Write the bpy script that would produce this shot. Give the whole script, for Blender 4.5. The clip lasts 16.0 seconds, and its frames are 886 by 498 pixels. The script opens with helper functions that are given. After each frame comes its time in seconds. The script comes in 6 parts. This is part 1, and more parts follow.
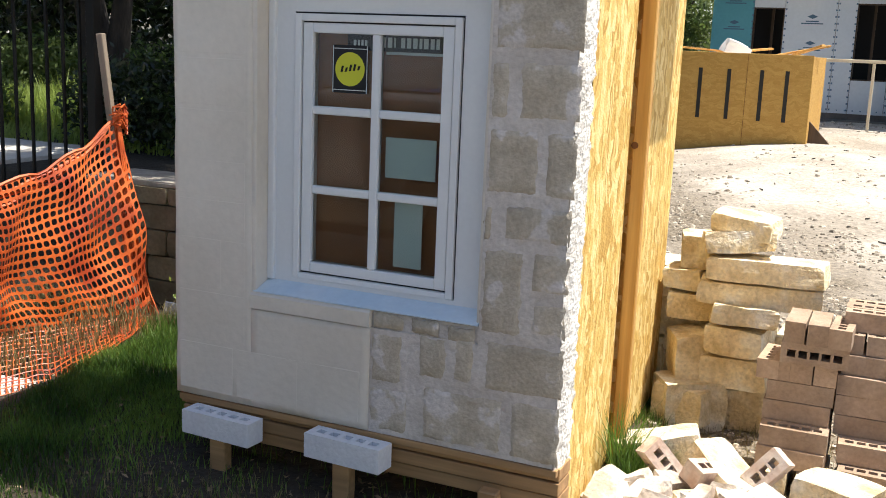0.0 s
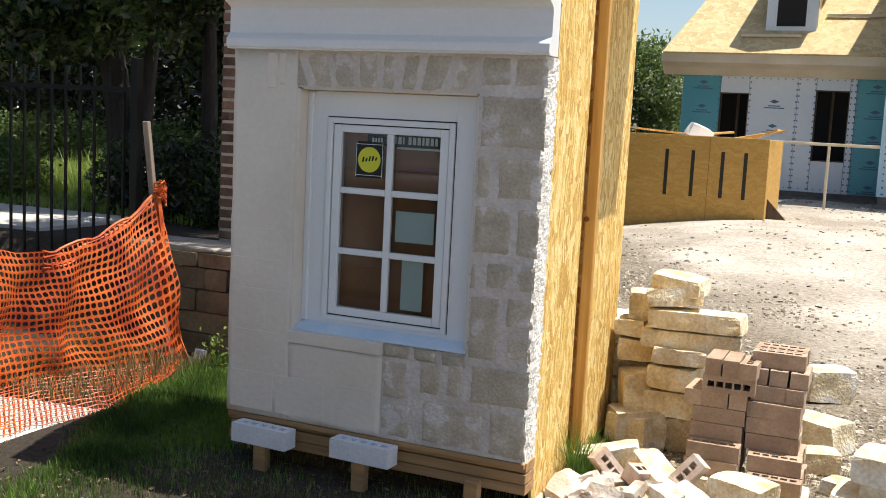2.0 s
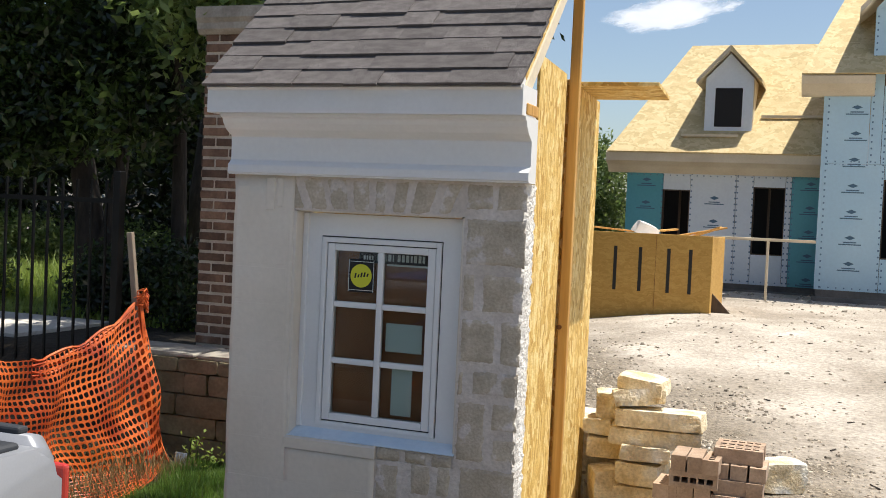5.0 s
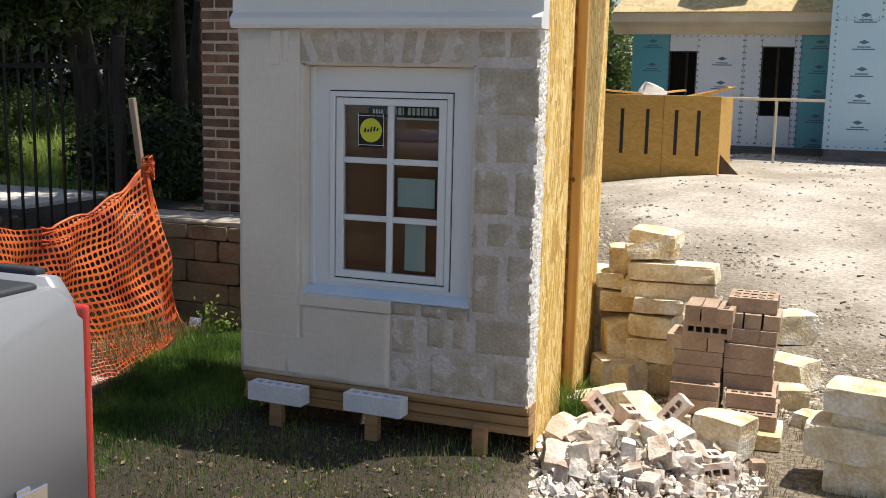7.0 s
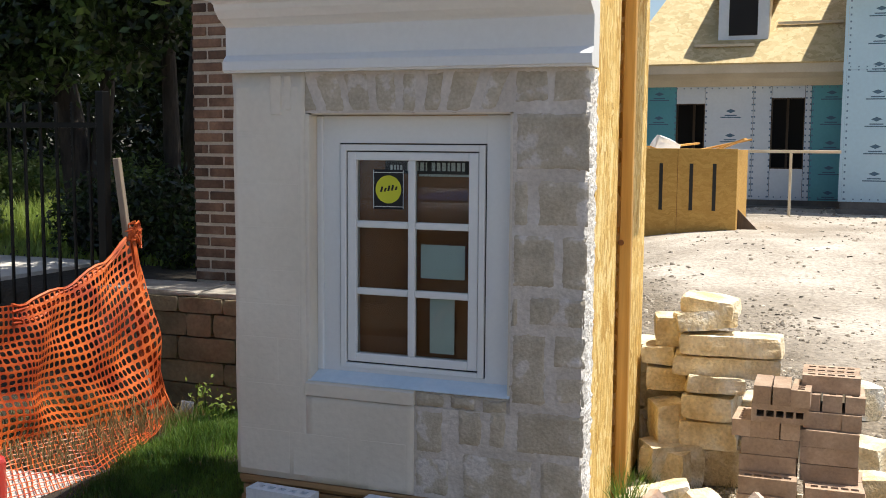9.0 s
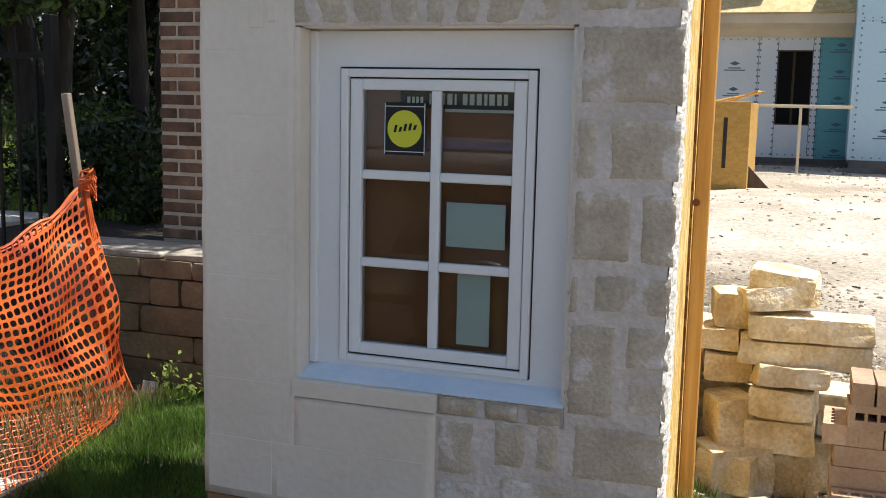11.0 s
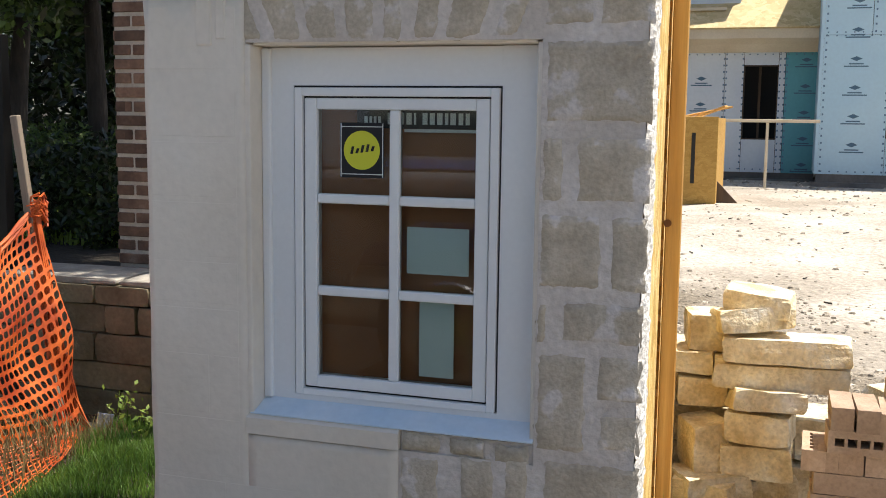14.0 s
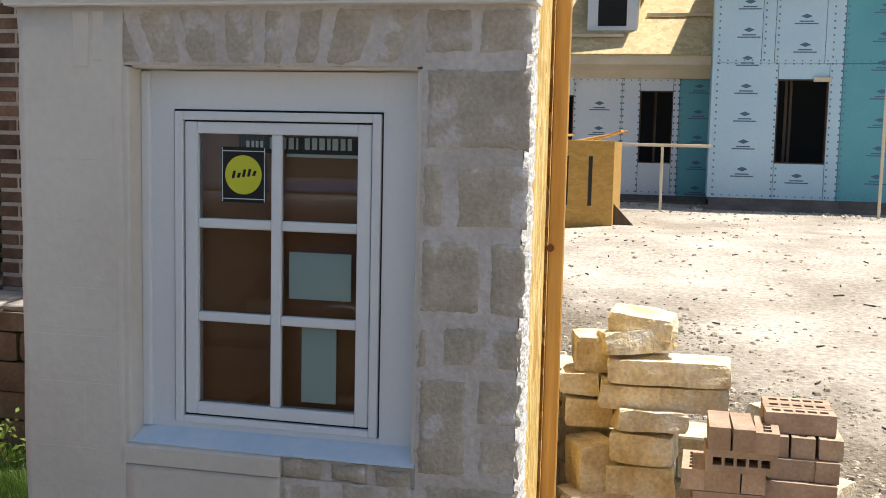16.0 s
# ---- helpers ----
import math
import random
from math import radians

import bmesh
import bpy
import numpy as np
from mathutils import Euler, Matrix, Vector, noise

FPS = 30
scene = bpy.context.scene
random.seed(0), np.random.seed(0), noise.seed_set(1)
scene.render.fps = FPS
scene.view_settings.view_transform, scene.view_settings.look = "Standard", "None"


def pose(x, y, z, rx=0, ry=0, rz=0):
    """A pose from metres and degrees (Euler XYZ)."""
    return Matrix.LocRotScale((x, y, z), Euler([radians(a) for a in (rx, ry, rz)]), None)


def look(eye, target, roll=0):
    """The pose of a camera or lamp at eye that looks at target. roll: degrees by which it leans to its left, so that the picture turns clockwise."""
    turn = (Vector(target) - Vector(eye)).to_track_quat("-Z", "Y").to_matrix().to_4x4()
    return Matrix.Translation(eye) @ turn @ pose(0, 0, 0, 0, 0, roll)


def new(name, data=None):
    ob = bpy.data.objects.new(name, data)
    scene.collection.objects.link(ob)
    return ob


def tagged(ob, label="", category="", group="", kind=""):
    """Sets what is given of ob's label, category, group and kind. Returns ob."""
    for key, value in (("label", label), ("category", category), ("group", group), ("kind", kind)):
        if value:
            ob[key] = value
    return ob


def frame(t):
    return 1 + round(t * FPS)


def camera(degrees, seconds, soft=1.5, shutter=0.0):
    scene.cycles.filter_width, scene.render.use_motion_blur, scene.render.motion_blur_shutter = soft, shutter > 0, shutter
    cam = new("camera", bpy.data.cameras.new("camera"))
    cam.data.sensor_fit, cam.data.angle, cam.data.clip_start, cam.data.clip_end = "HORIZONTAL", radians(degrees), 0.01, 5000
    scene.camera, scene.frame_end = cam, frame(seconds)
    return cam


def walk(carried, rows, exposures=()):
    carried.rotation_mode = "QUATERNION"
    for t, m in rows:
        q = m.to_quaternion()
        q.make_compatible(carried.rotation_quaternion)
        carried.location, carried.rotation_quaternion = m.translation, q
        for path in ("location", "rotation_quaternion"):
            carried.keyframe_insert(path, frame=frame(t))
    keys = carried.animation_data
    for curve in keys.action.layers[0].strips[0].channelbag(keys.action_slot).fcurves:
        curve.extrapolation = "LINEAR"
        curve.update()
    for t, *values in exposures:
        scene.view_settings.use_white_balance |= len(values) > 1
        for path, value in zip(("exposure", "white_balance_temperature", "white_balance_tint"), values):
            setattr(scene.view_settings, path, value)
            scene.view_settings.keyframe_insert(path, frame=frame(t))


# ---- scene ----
cam = camera(46.0, 16.0, soft=0.95)
PATH = [
    (0, (0.131, -0.173, 1.356), (-0.68, 1.614, 0.975), 2.3),
    (0.5, (0.236, -0.367, 1.389), (-0.619, 1.407, 1.039), 0.6),
    (1, (0.296, -0.624, 1.396), (-0.455, 1.203, 1.082), 0.6),
    (1.5, (0.35, -0.824, 1.441), (-0.373, 1.022, 1.174), 1.1),
    (2, (0.46, -1.007, 1.436), (-0.335, 0.813, 1.193), 2.9),
    (2.5, (0.489, -1.168, 1.493), (-0.27, 0.677, 1.365), 1.3),
    (3, (0.445, -1.319, 1.544), (-0.259, 0.553, 1.522), 0.3),
    (3.2, (0.454, -1.38, 1.565), (-0.247, 0.493, 1.602), 0.7),
    (5.3, (0.417, -1.354, 1.522), (-0.297, 0.51, 1.403), 2.6),
    (5.5, (0.401, -1.35, 1.505), (-0.32, 0.508, 1.338), 2.4),
    (6, (0.375, -1.334, 1.465), (-0.37, 0.503, 1.2), 2.0),
    (6.5, (0.377, -1.323, 1.456), (-0.35, 0.516, 1.16), 1.7),
    (7, (0.381, -1.319, 1.455), (-0.319, 0.53, 1.148), 1.3),
    (7.5, (0.352, -1.266, 1.444), (-0.356, 0.577, 1.124), 1.2),
    (8, (0.303, -1.102, 1.443), (-0.471, 0.727, 1.205), 0.8),
    (8.5, (0.23, -0.963, 1.43), (-0.554, 0.859, 1.172), 1.0),
    (9, (0.064, -0.792, 1.428), (-0.639, 1.07, 1.231), 0.4),
    (9.5, (-0.086, -0.625, 1.417), (-0.76, 1.238, 1.143), -0.6),
    (9.7, (-0.131, -0.545, 1.402), (-0.812, 1.315, 1.122), -0.7),
    (11.8, (-0.389, 0.069, 1.354), (-1.038, 1.939, 1.072), 2.0),
    (12, (-0.386, 0.077, 1.361), (-1.052, 1.941, 1.073), 0.5),
    (12.5, (-0.39, 0.069, 1.361), (-1.021, 1.947, 1.088), 1.4),
    (13, (-0.389, 0.055, 1.363), (-1.013, 1.939, 1.115), 1.3),
    (13.5, (-0.373, 0.05, 1.365), (-0.985, 1.939, 1.128), 0.6),
    (14, (-0.367, 0.056, 1.362), (-0.979, 1.944, 1.113), 0.7),
    (14.5, (-0.362, 0.064, 1.361), (-0.982, 1.95, 1.119), 0.8),
    (15, (-0.362, 0.061, 1.364), (-0.977, 1.951, 1.137), 0.9),
    (15.5, (-0.354, 0.069, 1.368), (-0.94, 1.967, 1.134), 1.0),
    (16, (-0.312, 0.062, 1.375), (-0.752, 2.002, 1.168), 1.3),
]
walk(cam, [(t, look(eye, target, roll)) for t, eye, target, roll in PATH],
     exposures=((0, .80), (0.6, .72), (3, .56), (5.5, .42), (7, .38), (8, .42), (9.7, .55), (12, .72), (15, .68), (16, .58)))


# ---- light ----
SUN = Vector((0.315, 0.14, 1.0)).normalized()
world = bpy.data.worlds.new("world")
scene.world = world
world.use_nodes = True
wn, wl = world.node_tree.nodes, world.node_tree.links
sky = wn.new("ShaderNodeTexSky")
sky.sky_type, sky.sun_disc = "NISHITA", False
sky.sun_elevation = math.asin(SUN.z)
sky.sun_rotation = math.atan2(SUN.x, SUN.y)
sky.air_density, sky.dust_density, sky.ozone_density = 1.0, 1.3, 1.0
wl.new(sky.outputs[0], wn["Background"].inputs[0])
wn["Background"].inputs[1].default_value = 0.098
sun = new("sun", bpy.data.lights.new("sun", "SUN"))
sun.data.energy, sun.data.angle, sun.data.color = 5.0, radians(0.53), (1.0, 0.945, 0.85)
sun.matrix_world = look((3.15, 1.4, 10.0), (0, 0, 0))


# ---- materials ----
def mat(name, a, b, scale=6.0, rough=0.8, bump=0.15, fine=60.0, spread=0.12, metal=0.0, c=None, detail=6.0, stretch=(1, 1, 1), rnd=0.0, dist=0.01, stops=(0.36, 0.64, 0.74)):
    """Two colours mixed by coarse noise, a third in blotches, fine grain in tone and relief. rnd: tone spread from piece to piece."""
    m = bpy.data.materials.new(name)
    m.use_nodes = True
    n, l = m.node_tree.nodes, m.node_tree.links
    p = n["Principled BSDF"]
    p.inputs["Roughness"].default_value, p.inputs["Metallic"].default_value = rough, metal
    tc, mp = n.new("ShaderNodeTexCoord"), n.new("ShaderNodeMapping")
    mp.inputs["Scale"].default_value = stretch
    l.new(tc.outputs["Object"], mp.inputs[0])
    vec = mp.outputs[0]
    info = n.new("ShaderNodeObjectInfo")
    if rnd:
        add = n.new("ShaderNodeVectorMath")
        add.operation = "MULTIPLY_ADD"
        l.new(info.outputs["Random"], add.inputs[0])
        add.inputs[1].default_value = (37, 21, 53)
        l.new(vec, add.inputs[2])
        vec = add.outputs[0]
    big, small = n.new("ShaderNodeTexNoise"), n.new("ShaderNodeTexNoise")
    for node, sc, de in ((big, scale, detail), (small, fine, 4.0)):
        node.inputs["Scale"].default_value, node.inputs["Detail"].default_value = sc, de
        l.new(vec, node.inputs["Vector"])
    ramp = n.new("ShaderNodeValToRGB")
    ramp.color_ramp.elements[0].position, ramp.color_ramp.elements[0].color = stops[0], (*a, 1)
    ramp.color_ramp.elements[1].position, ramp.color_ramp.elements[1].color = stops[1], (*b, 1)
    if c:
        e = ramp.color_ramp.elements.new(stops[2])
        e.color = (*c, 1)
    l.new(big.outputs[0], ramp.inputs[0])
    hsv = n.new("ShaderNodeHueSaturation")
    l.new(ramp.outputs[0], hsv.inputs["Color"])
    rng = n.new("ShaderNodeMapRange")
    rng.inputs[1].default_value, rng.inputs[2].default_value = 0.3, 0.7
    rng.inputs[3].default_value, rng.inputs[4].default_value = 1 - spread, 1 + spread
    l.new(small.outputs[0], rng.inputs[0])
    if rnd:
        r2, mul = n.new("ShaderNodeMapRange"), n.new("ShaderNodeMath")
        r2.inputs[3].default_value, r2.inputs[4].default_value = 1 - rnd, 1 + rnd
        l.new(info.outputs["Random"], r2.inputs[0])
        mul.operation = "MULTIPLY"
        l.new(rng.outputs[0], mul.inputs[0]), l.new(r2.outputs[0], mul.inputs[1])
        l.new(mul.outputs[0], hsv.inputs["Value"])
    else:
        l.new(rng.outputs[0], hsv.inputs["Value"])
    l.new(hsv.outputs[0], p.inputs["Base Color"])
    if bump:
        bp, mixh = n.new("ShaderNodeBump"), n.new("ShaderNodeMath")
        mixh.operation = "ADD"
        l.new(big.outputs[0], mixh.inputs[0]), l.new(small.outputs[0], mixh.inputs[1])
        bp.inputs["Strength"].default_value, bp.inputs["Distance"].default_value = bump, dist
        l.new(mixh.outputs[0], bp.inputs["Height"]), l.new(bp.outputs[0], p.inputs["Normal"])
    return m


def osb_mat(name, a, b, c, scale=1.0, stretch=(1, 1, 1)):
    """Pressed strands: stretched cells of several tones."""
    m = mat(name, a, b, 3.0, 0.75, 0.3, 90.0, 0.1)
    n, l = m.node_tree.nodes, m.node_tree.links
    tc, mp, vo = n.new("ShaderNodeTexCoord"), n.new("ShaderNodeMapping"), n.new("ShaderNodeTexVoronoi")
    wob = n.new("ShaderNodeTexNoise")
    wob.inputs["Scale"].default_value = 5.0 * scale
    mp.inputs["Scale"].default_value = stretch
    l.new(tc.outputs["Object"], mp.inputs[0])
    l.new(tc.outputs["Object"], wob.inputs["Vector"])
    ad = n.new("ShaderNodeVectorMath")
    ad.operation = "MULTIPLY_ADD"
    l.new(wob.outputs["Color"], ad.inputs[0])
    ad.inputs[1].default_value = (0.42, 0.42, 0.42)
    l.new(mp.outputs[0], ad.inputs[2])
    vo.inputs["Scale"].default_value = 14.0 * scale
    l.new(ad.outputs[0], vo.inputs["Vector"])
    ramp = n.new("ShaderNodeValToRGB")
    ramp.color_ramp.elements[0].color, ramp.color_ramp.elements[1].color = (*a, 1), (*b, 1)
    e = ramp.color_ramp.elements.new(0.5)
    e.color = (*c, 1)
    sep = n.new("ShaderNodeSeparateColor")
    l.new(vo.outputs["Color"], sep.inputs[0])
    l.new(sep.outputs[0], ramp.inputs[0])
    hsv = next(x for x in n if x.bl_idname == "ShaderNodeHueSaturation")
    l.new(ramp.outputs[0], hsv.inputs["Color"])
    return m


def wood_mat(name, a, b, axis=2, scale=26.0, rough=0.65):
    st = [1.0, 1.0, 1.0]
    st[axis] = 0.06
    return mat(name, a, b, scale, rough, 0.12, 90.0, 0.1, stretch=tuple(st))


def plain(name, col, rough=0.5, metal=0.0, coat=0.0):
    m = bpy.data.materials.new(name)
    m.use_nodes = True
    p = m.node_tree.nodes["Principled BSDF"]
    p.inputs["Base Color"].default_value, p.inputs["Roughness"].default_value = (*col, 1), rough
    p.inputs["Metallic"].default_value, p.inputs["Coat Weight"].default_value = metal, coat
    return m


def leafy(m, amount, gain=1.6):
    """Lets light pass through thin blades and leaves."""
    n, l = m.node_tree.nodes, m.node_tree.links
    hsv = next(x for x in n if x.bl_idname == "ShaderNodeHueSaturation")
    tr, mx, up = n.new("ShaderNodeBsdfTranslucent"), n.new("ShaderNodeMixShader"), n.new("ShaderNodeHueSaturation")
    up.inputs["Value"].default_value, up.inputs["Hue"].default_value = gain, 0.485
    l.new(hsv.outputs[0], up.inputs["Color"])
    l.new(up.outputs[0], tr.inputs[0])
    mx.inputs[0].default_value = amount
    l.new(n["Principled BSDF"].outputs[0], mx.inputs[1]), l.new(tr.outputs[0], mx.inputs[2])
    l.new(mx.outputs[0], n["Material Output"].inputs[0])
    return m


def by_island(m, spread):
    """Tone that differs from one loose piece of a mesh to the next."""
    n, l = m.node_tree.nodes, m.node_tree.links
    hsv = next(x for x in n if x.bl_idname == "ShaderNodeHueSaturation")
    geo, mr, mul = n.new("ShaderNodeNewGeometry"), n.new("ShaderNodeMapRange"), n.new("ShaderNodeMath")
    mr.inputs[3].default_value, mr.inputs[4].default_value = 1 - spread, 1 + spread
    l.new(geo.outputs["Random Per Island"], mr.inputs[0])
    mul.operation = "MULTIPLY"
    old = hsv.inputs["Value"].links[0].from_socket
    l.new(old, mul.inputs[0]), l.new(mr.outputs[0], mul.inputs[1])
    l.new(mul.outputs[0], hsv.inputs["Value"])
    return m


PAINT = mat("painted_stone", (0.68, 0.615, 0.52), (0.735, 0.67, 0.575), 3.0, 0.7, 0.22, 45.0, 0.03, c=(0.73, 0.685, 0.61))
WINPAINT = mat("white_window_paint", (0.75, 0.755, 0.75), (0.785, 0.785, 0.775), 2.0, 0.45, 0.03, 80.0, 0.015)
TRIM = mat("white_trim_paint", (0.735, 0.735, 0.73), (0.775, 0.77, 0.75), 2.0, 0.5, 0.04, 60.0, 0.02)
BLUESILL = mat("pale_blue_flashing", (0.55, 0.67, 0.76), (0.68, 0.75, 0.80), 6.0, 0.5, 0.08, 60.0, 0.03)
STONE = mat("limestone_weathered", (0.425, 0.360, 0.270), (0.525, 0.458, 0.360), 11.0, 0.9, 0.5, 95.0, 0.13, c=(0.63, 0.575, 0.525), detail=11.0, rnd=0.09, stops=(0.36, 0.575, 0.615))
MORTAR = mat("smeared_mortar", (0.54, 0.480, 0.420), (0.64, 0.580, 0.525), 9.0, 0.92, 0.6, 70.0, 0.09, c=(0.66, 0.61, 0.565), detail=9.0)
PLASTER = mat("rough_white_mortar", (0.62, 0.585, 0.53), (0.76, 0.735, 0.69), 15.0, 0.9, 0.7, 90.0, 0.08)
LIME = mat("pale_limestone", (0.56, 0.425, 0.235), (0.76, 0.65, 0.45), 9.0, 0.9, 1.0, 75.0, 0.16, c=(0.80, 0.75, 0.64), detail=12.0, rnd=0.13, stops=(0.36, 0.54, 0.66))
BRICK = mat("tan_brick", (0.34, 0.235, 0.160), (0.44, 0.32, 0.23), 10.0, 0.85, 0.3, 90.0, 0.12, c=(0.50, 0.39, 0.30), rnd=0.14)
WBRICK = mat("white_painted_brick", (0.72, 0.72, 0.74), (0.78, 0.78, 0.79), 10.0, 0.7, 0.25, 80.0, 0.05)
REDBRICK = mat("red_brown_brick", (0.115, 0.062, 0.038), (0.23, 0.130, 0.080), 7.0, 0.85, 0.4, 60.0, 0.15, c=(0.30, 0.20, 0.14), rnd=0.45)
REDJOINT = mat("pillar_joint", (0.50, 0.42, 0.33), (0.60, 0.52, 0.42), 10.0, 0.9, 0.4, 70.0, 0.1)
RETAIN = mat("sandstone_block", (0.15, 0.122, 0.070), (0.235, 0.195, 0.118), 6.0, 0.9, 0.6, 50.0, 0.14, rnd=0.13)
DIRT = mat("dry_dirt", (0.50, 0.43, 0.34), (0.62, 0.55, 0.46), 0.7, 0.95, 0.7, 14.0, 0.16, c=(0.66, 0.61, 0.53), dist=0.03)
OSB = osb_mat("osb_sheet", (0.50, 0.28, 0.055), (0.86, 0.68, 0.31), (0.72, 0.48, 0.135), 1.25, (1.0, 2.6, 0.75))
OSBBOX = osb_mat("osb_box", (0.48, 0.265, 0.055), (0.58, 0.345, 0.085), (0.53, 0.30, 0.068), 1.2, (0.6, 1.0, 2.4))
OSBROOF = osb_mat("osb_roof", (0.50, 0.375, 0.175), (0.68, 0.545, 0.30), (0.60, 0.465, 0.235), 0.9, (0.6, 1, 1))
STUD = wood_mat("pine_stud", (0.50, 0.25, 0.05), (0.63, 0.36, 0.10), 2)
BASEWOOD = wood_mat("base_board", (0.31, 0.175, 0.075), (0.46, 0.27, 0.12), 0)
GREYWOOD = wood_mat("grey_stake", (0.19, 0.15, 0.11), (0.31, 0.25, 0.19), 2)
DARKWOOD = wood_mat("dark_timber", (0.065, 0.042, 0.026), (0.11, 0.07, 0.042), 2)
SHINGLE = mat("dark_shingle", (0.092, 0.081, 0.079), (0.135, 0.122, 0.118), 4.0, 0.95, 0.5, 160.0, 0.25, rnd=0.16)
FASCIA = mat("house_fascia", (0.64, 0.545, 0.39), (0.72, 0.63, 0.475), 2.0, 0.8, 0.1, 40.0, 0.05)
FOAMW = mat("foam_board_white", (0.66, 0.73, 0.80), (0.72, 0.78, 0.83), 1.2, 0.6, 0.02, 20.0, 0.03)
FOAMB = mat("foam_board_pale_blue", (0.46, 0.66, 0.78), (0.52, 0.71, 0.81), 1.0, 0.6, 0.02, 20.0, 0.03)
FOAMT = mat("foam_board_teal", (0.10, 0.36, 0.43), (0.13, 0.41, 0.47), 1.0, 0.6, 0.02, 20.0, 0.04)
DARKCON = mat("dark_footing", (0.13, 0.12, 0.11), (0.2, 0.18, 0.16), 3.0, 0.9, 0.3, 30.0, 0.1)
INK = plain("board_ink", (0.08, 0.16, 0.24), 0.7)
TAPE = plain("seam_dots", (0.13, 0.22, 0.33), 0.7)
# Black for real black parts and for sheets that stand in for shade.
BLACK = plain("black_parts_and_shade", (0.012, 0.012, 0.013), 0.8)
SPRAY = plain("black_spray_paint", (0.02, 0.018, 0.015), 0.7)
IRON = plain("black_iron", (0.012, 0.012, 0.012), 0.45, 0.6)
CONCRETE = mat("pale_concrete", (0.50, 0.47, 0.42), (0.60, 0.56, 0.50), 3.0, 0.9, 0.2, 40.0, 0.08)
NETM = mat("orange_plastic_net", (0.36, 0.048, 0.010), (0.70, 0.150, 0.026), 5.0, 0.45, 0.0, 40.0, 0.1)
RED = plain("red_lens", (0.45, 0.03, 0.02), 0.25, 0.0, 0.6)
SILVER = mat("silver_paint", (0.29, 0.30, 0.325), (0.33, 0.34, 0.365), 1.0, 0.36, 0.0, 300.0, 0.03, metal=0.35)
DARKPL = plain("dark_plastic", (0.03, 0.032, 0.036), 0.55)
CHROME = plain("chrome", (0.8, 0.8, 0.82), 0.12, 1.0)
RUBBER = plain("rubber", (0.02, 0.02, 0.02), 0.8)
BARK = mat("bark", (0.018, 0.014, 0.011), (0.042, 0.033, 0.026), 14.0, 0.95, 0.8, 60.0, 0.2, stretch=(1, 1, 0.25))
# Near-black leaf: the garden's deep shade is put into the colour.
LEAF = mat("leaf_deep_shade", (0.006, 0.013, 0.003), (0.030, 0.052, 0.012), 1.3, 0.33, 0.0, 9.0, 0.35)
# Lighter leaf copy for one crown: sun on it is put into the colour.
LEAFMID = mat("sun_speckled_leaf", (0.012, 0.024, 0.006), (0.066, 0.105, 0.025), 1.3, 0.28, 0.0, 9.0, 0.35)
# Pale leaf, raised further so its colour carries the sun on the crown.
LEAFLIT = mat("pale_leaf_sunlit", (0.075, 0.125, 0.028), (0.21, 0.28, 0.085), 1.8, 0.4, 0.0, 9.0, 0.3)
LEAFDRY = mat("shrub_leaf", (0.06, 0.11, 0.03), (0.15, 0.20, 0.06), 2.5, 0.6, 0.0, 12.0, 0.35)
GRASS = mat("green_grass", (0.032, 0.080, 0.011), (0.125, 0.225, 0.038), 3.0, 0.5, 0.0, 40.0, 0.3)
DRYGRASS = mat("straw_grass", (0.15, 0.13, 0.05), (0.27, 0.225, 0.105), 3.0, 0.7, 0.0, 40.0, 0.3)
MEADOW = mat("meadow_grass", (0.18, 0.27, 0.05), (0.32, 0.40, 0.10), 3.0, 0.6, 0.0, 40.0, 0.25)
BROWN = mat("brown_backing", (0.22, 0.075, 0.022), (0.32, 0.12, 0.036), 2.2, 0.55, 0.02, 30.0, 0.06)
PAPER = plain("paper_label", (0.62, 0.68, 0.63), 0.6)
STICKY = plain("sticker_yellow", (0.62, 0.62, 0.03), 0.5)
DARKKNOT = plain("wood_knot", (0.16, 0.06, 0.015), 0.7)
WHITEINK = plain("pale_ink", (0.72, 0.72, 0.68), 0.6)


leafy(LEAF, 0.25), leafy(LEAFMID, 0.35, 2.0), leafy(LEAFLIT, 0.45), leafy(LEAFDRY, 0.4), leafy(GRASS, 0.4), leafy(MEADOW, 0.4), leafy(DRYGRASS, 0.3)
# Wide tone spread on the tree leaves paints sun specks into the crowns.
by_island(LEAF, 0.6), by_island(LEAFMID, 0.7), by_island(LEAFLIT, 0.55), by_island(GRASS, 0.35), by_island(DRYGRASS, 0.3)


# ---- building helpers ----
def box(bm, x0, x1, y0, y1, z0, z1):
    v = [bm.verts.new((x, y, z)) for x in (x0, x1) for y in (y0, y1) for z in (z0, z1)]
    for f in ((0, 1, 3, 2), (4, 6, 7, 5), (0, 4, 5, 1), (2, 3, 7, 6), (0, 2, 6, 4), (1, 5, 7, 3)):
        bm.faces.new([v[i] for i in f])
    return v


def boxes(*list_of, bevel=0.0, seg=1):
    bm = bmesh.new()
    for b in list_of:
        box(bm, *b)
    if bevel:
        bmesh.ops.bevel(bm, geom=bm.edges[:], offset=bevel, segments=seg, profile=0.5, affect="EDGES")
    return bm


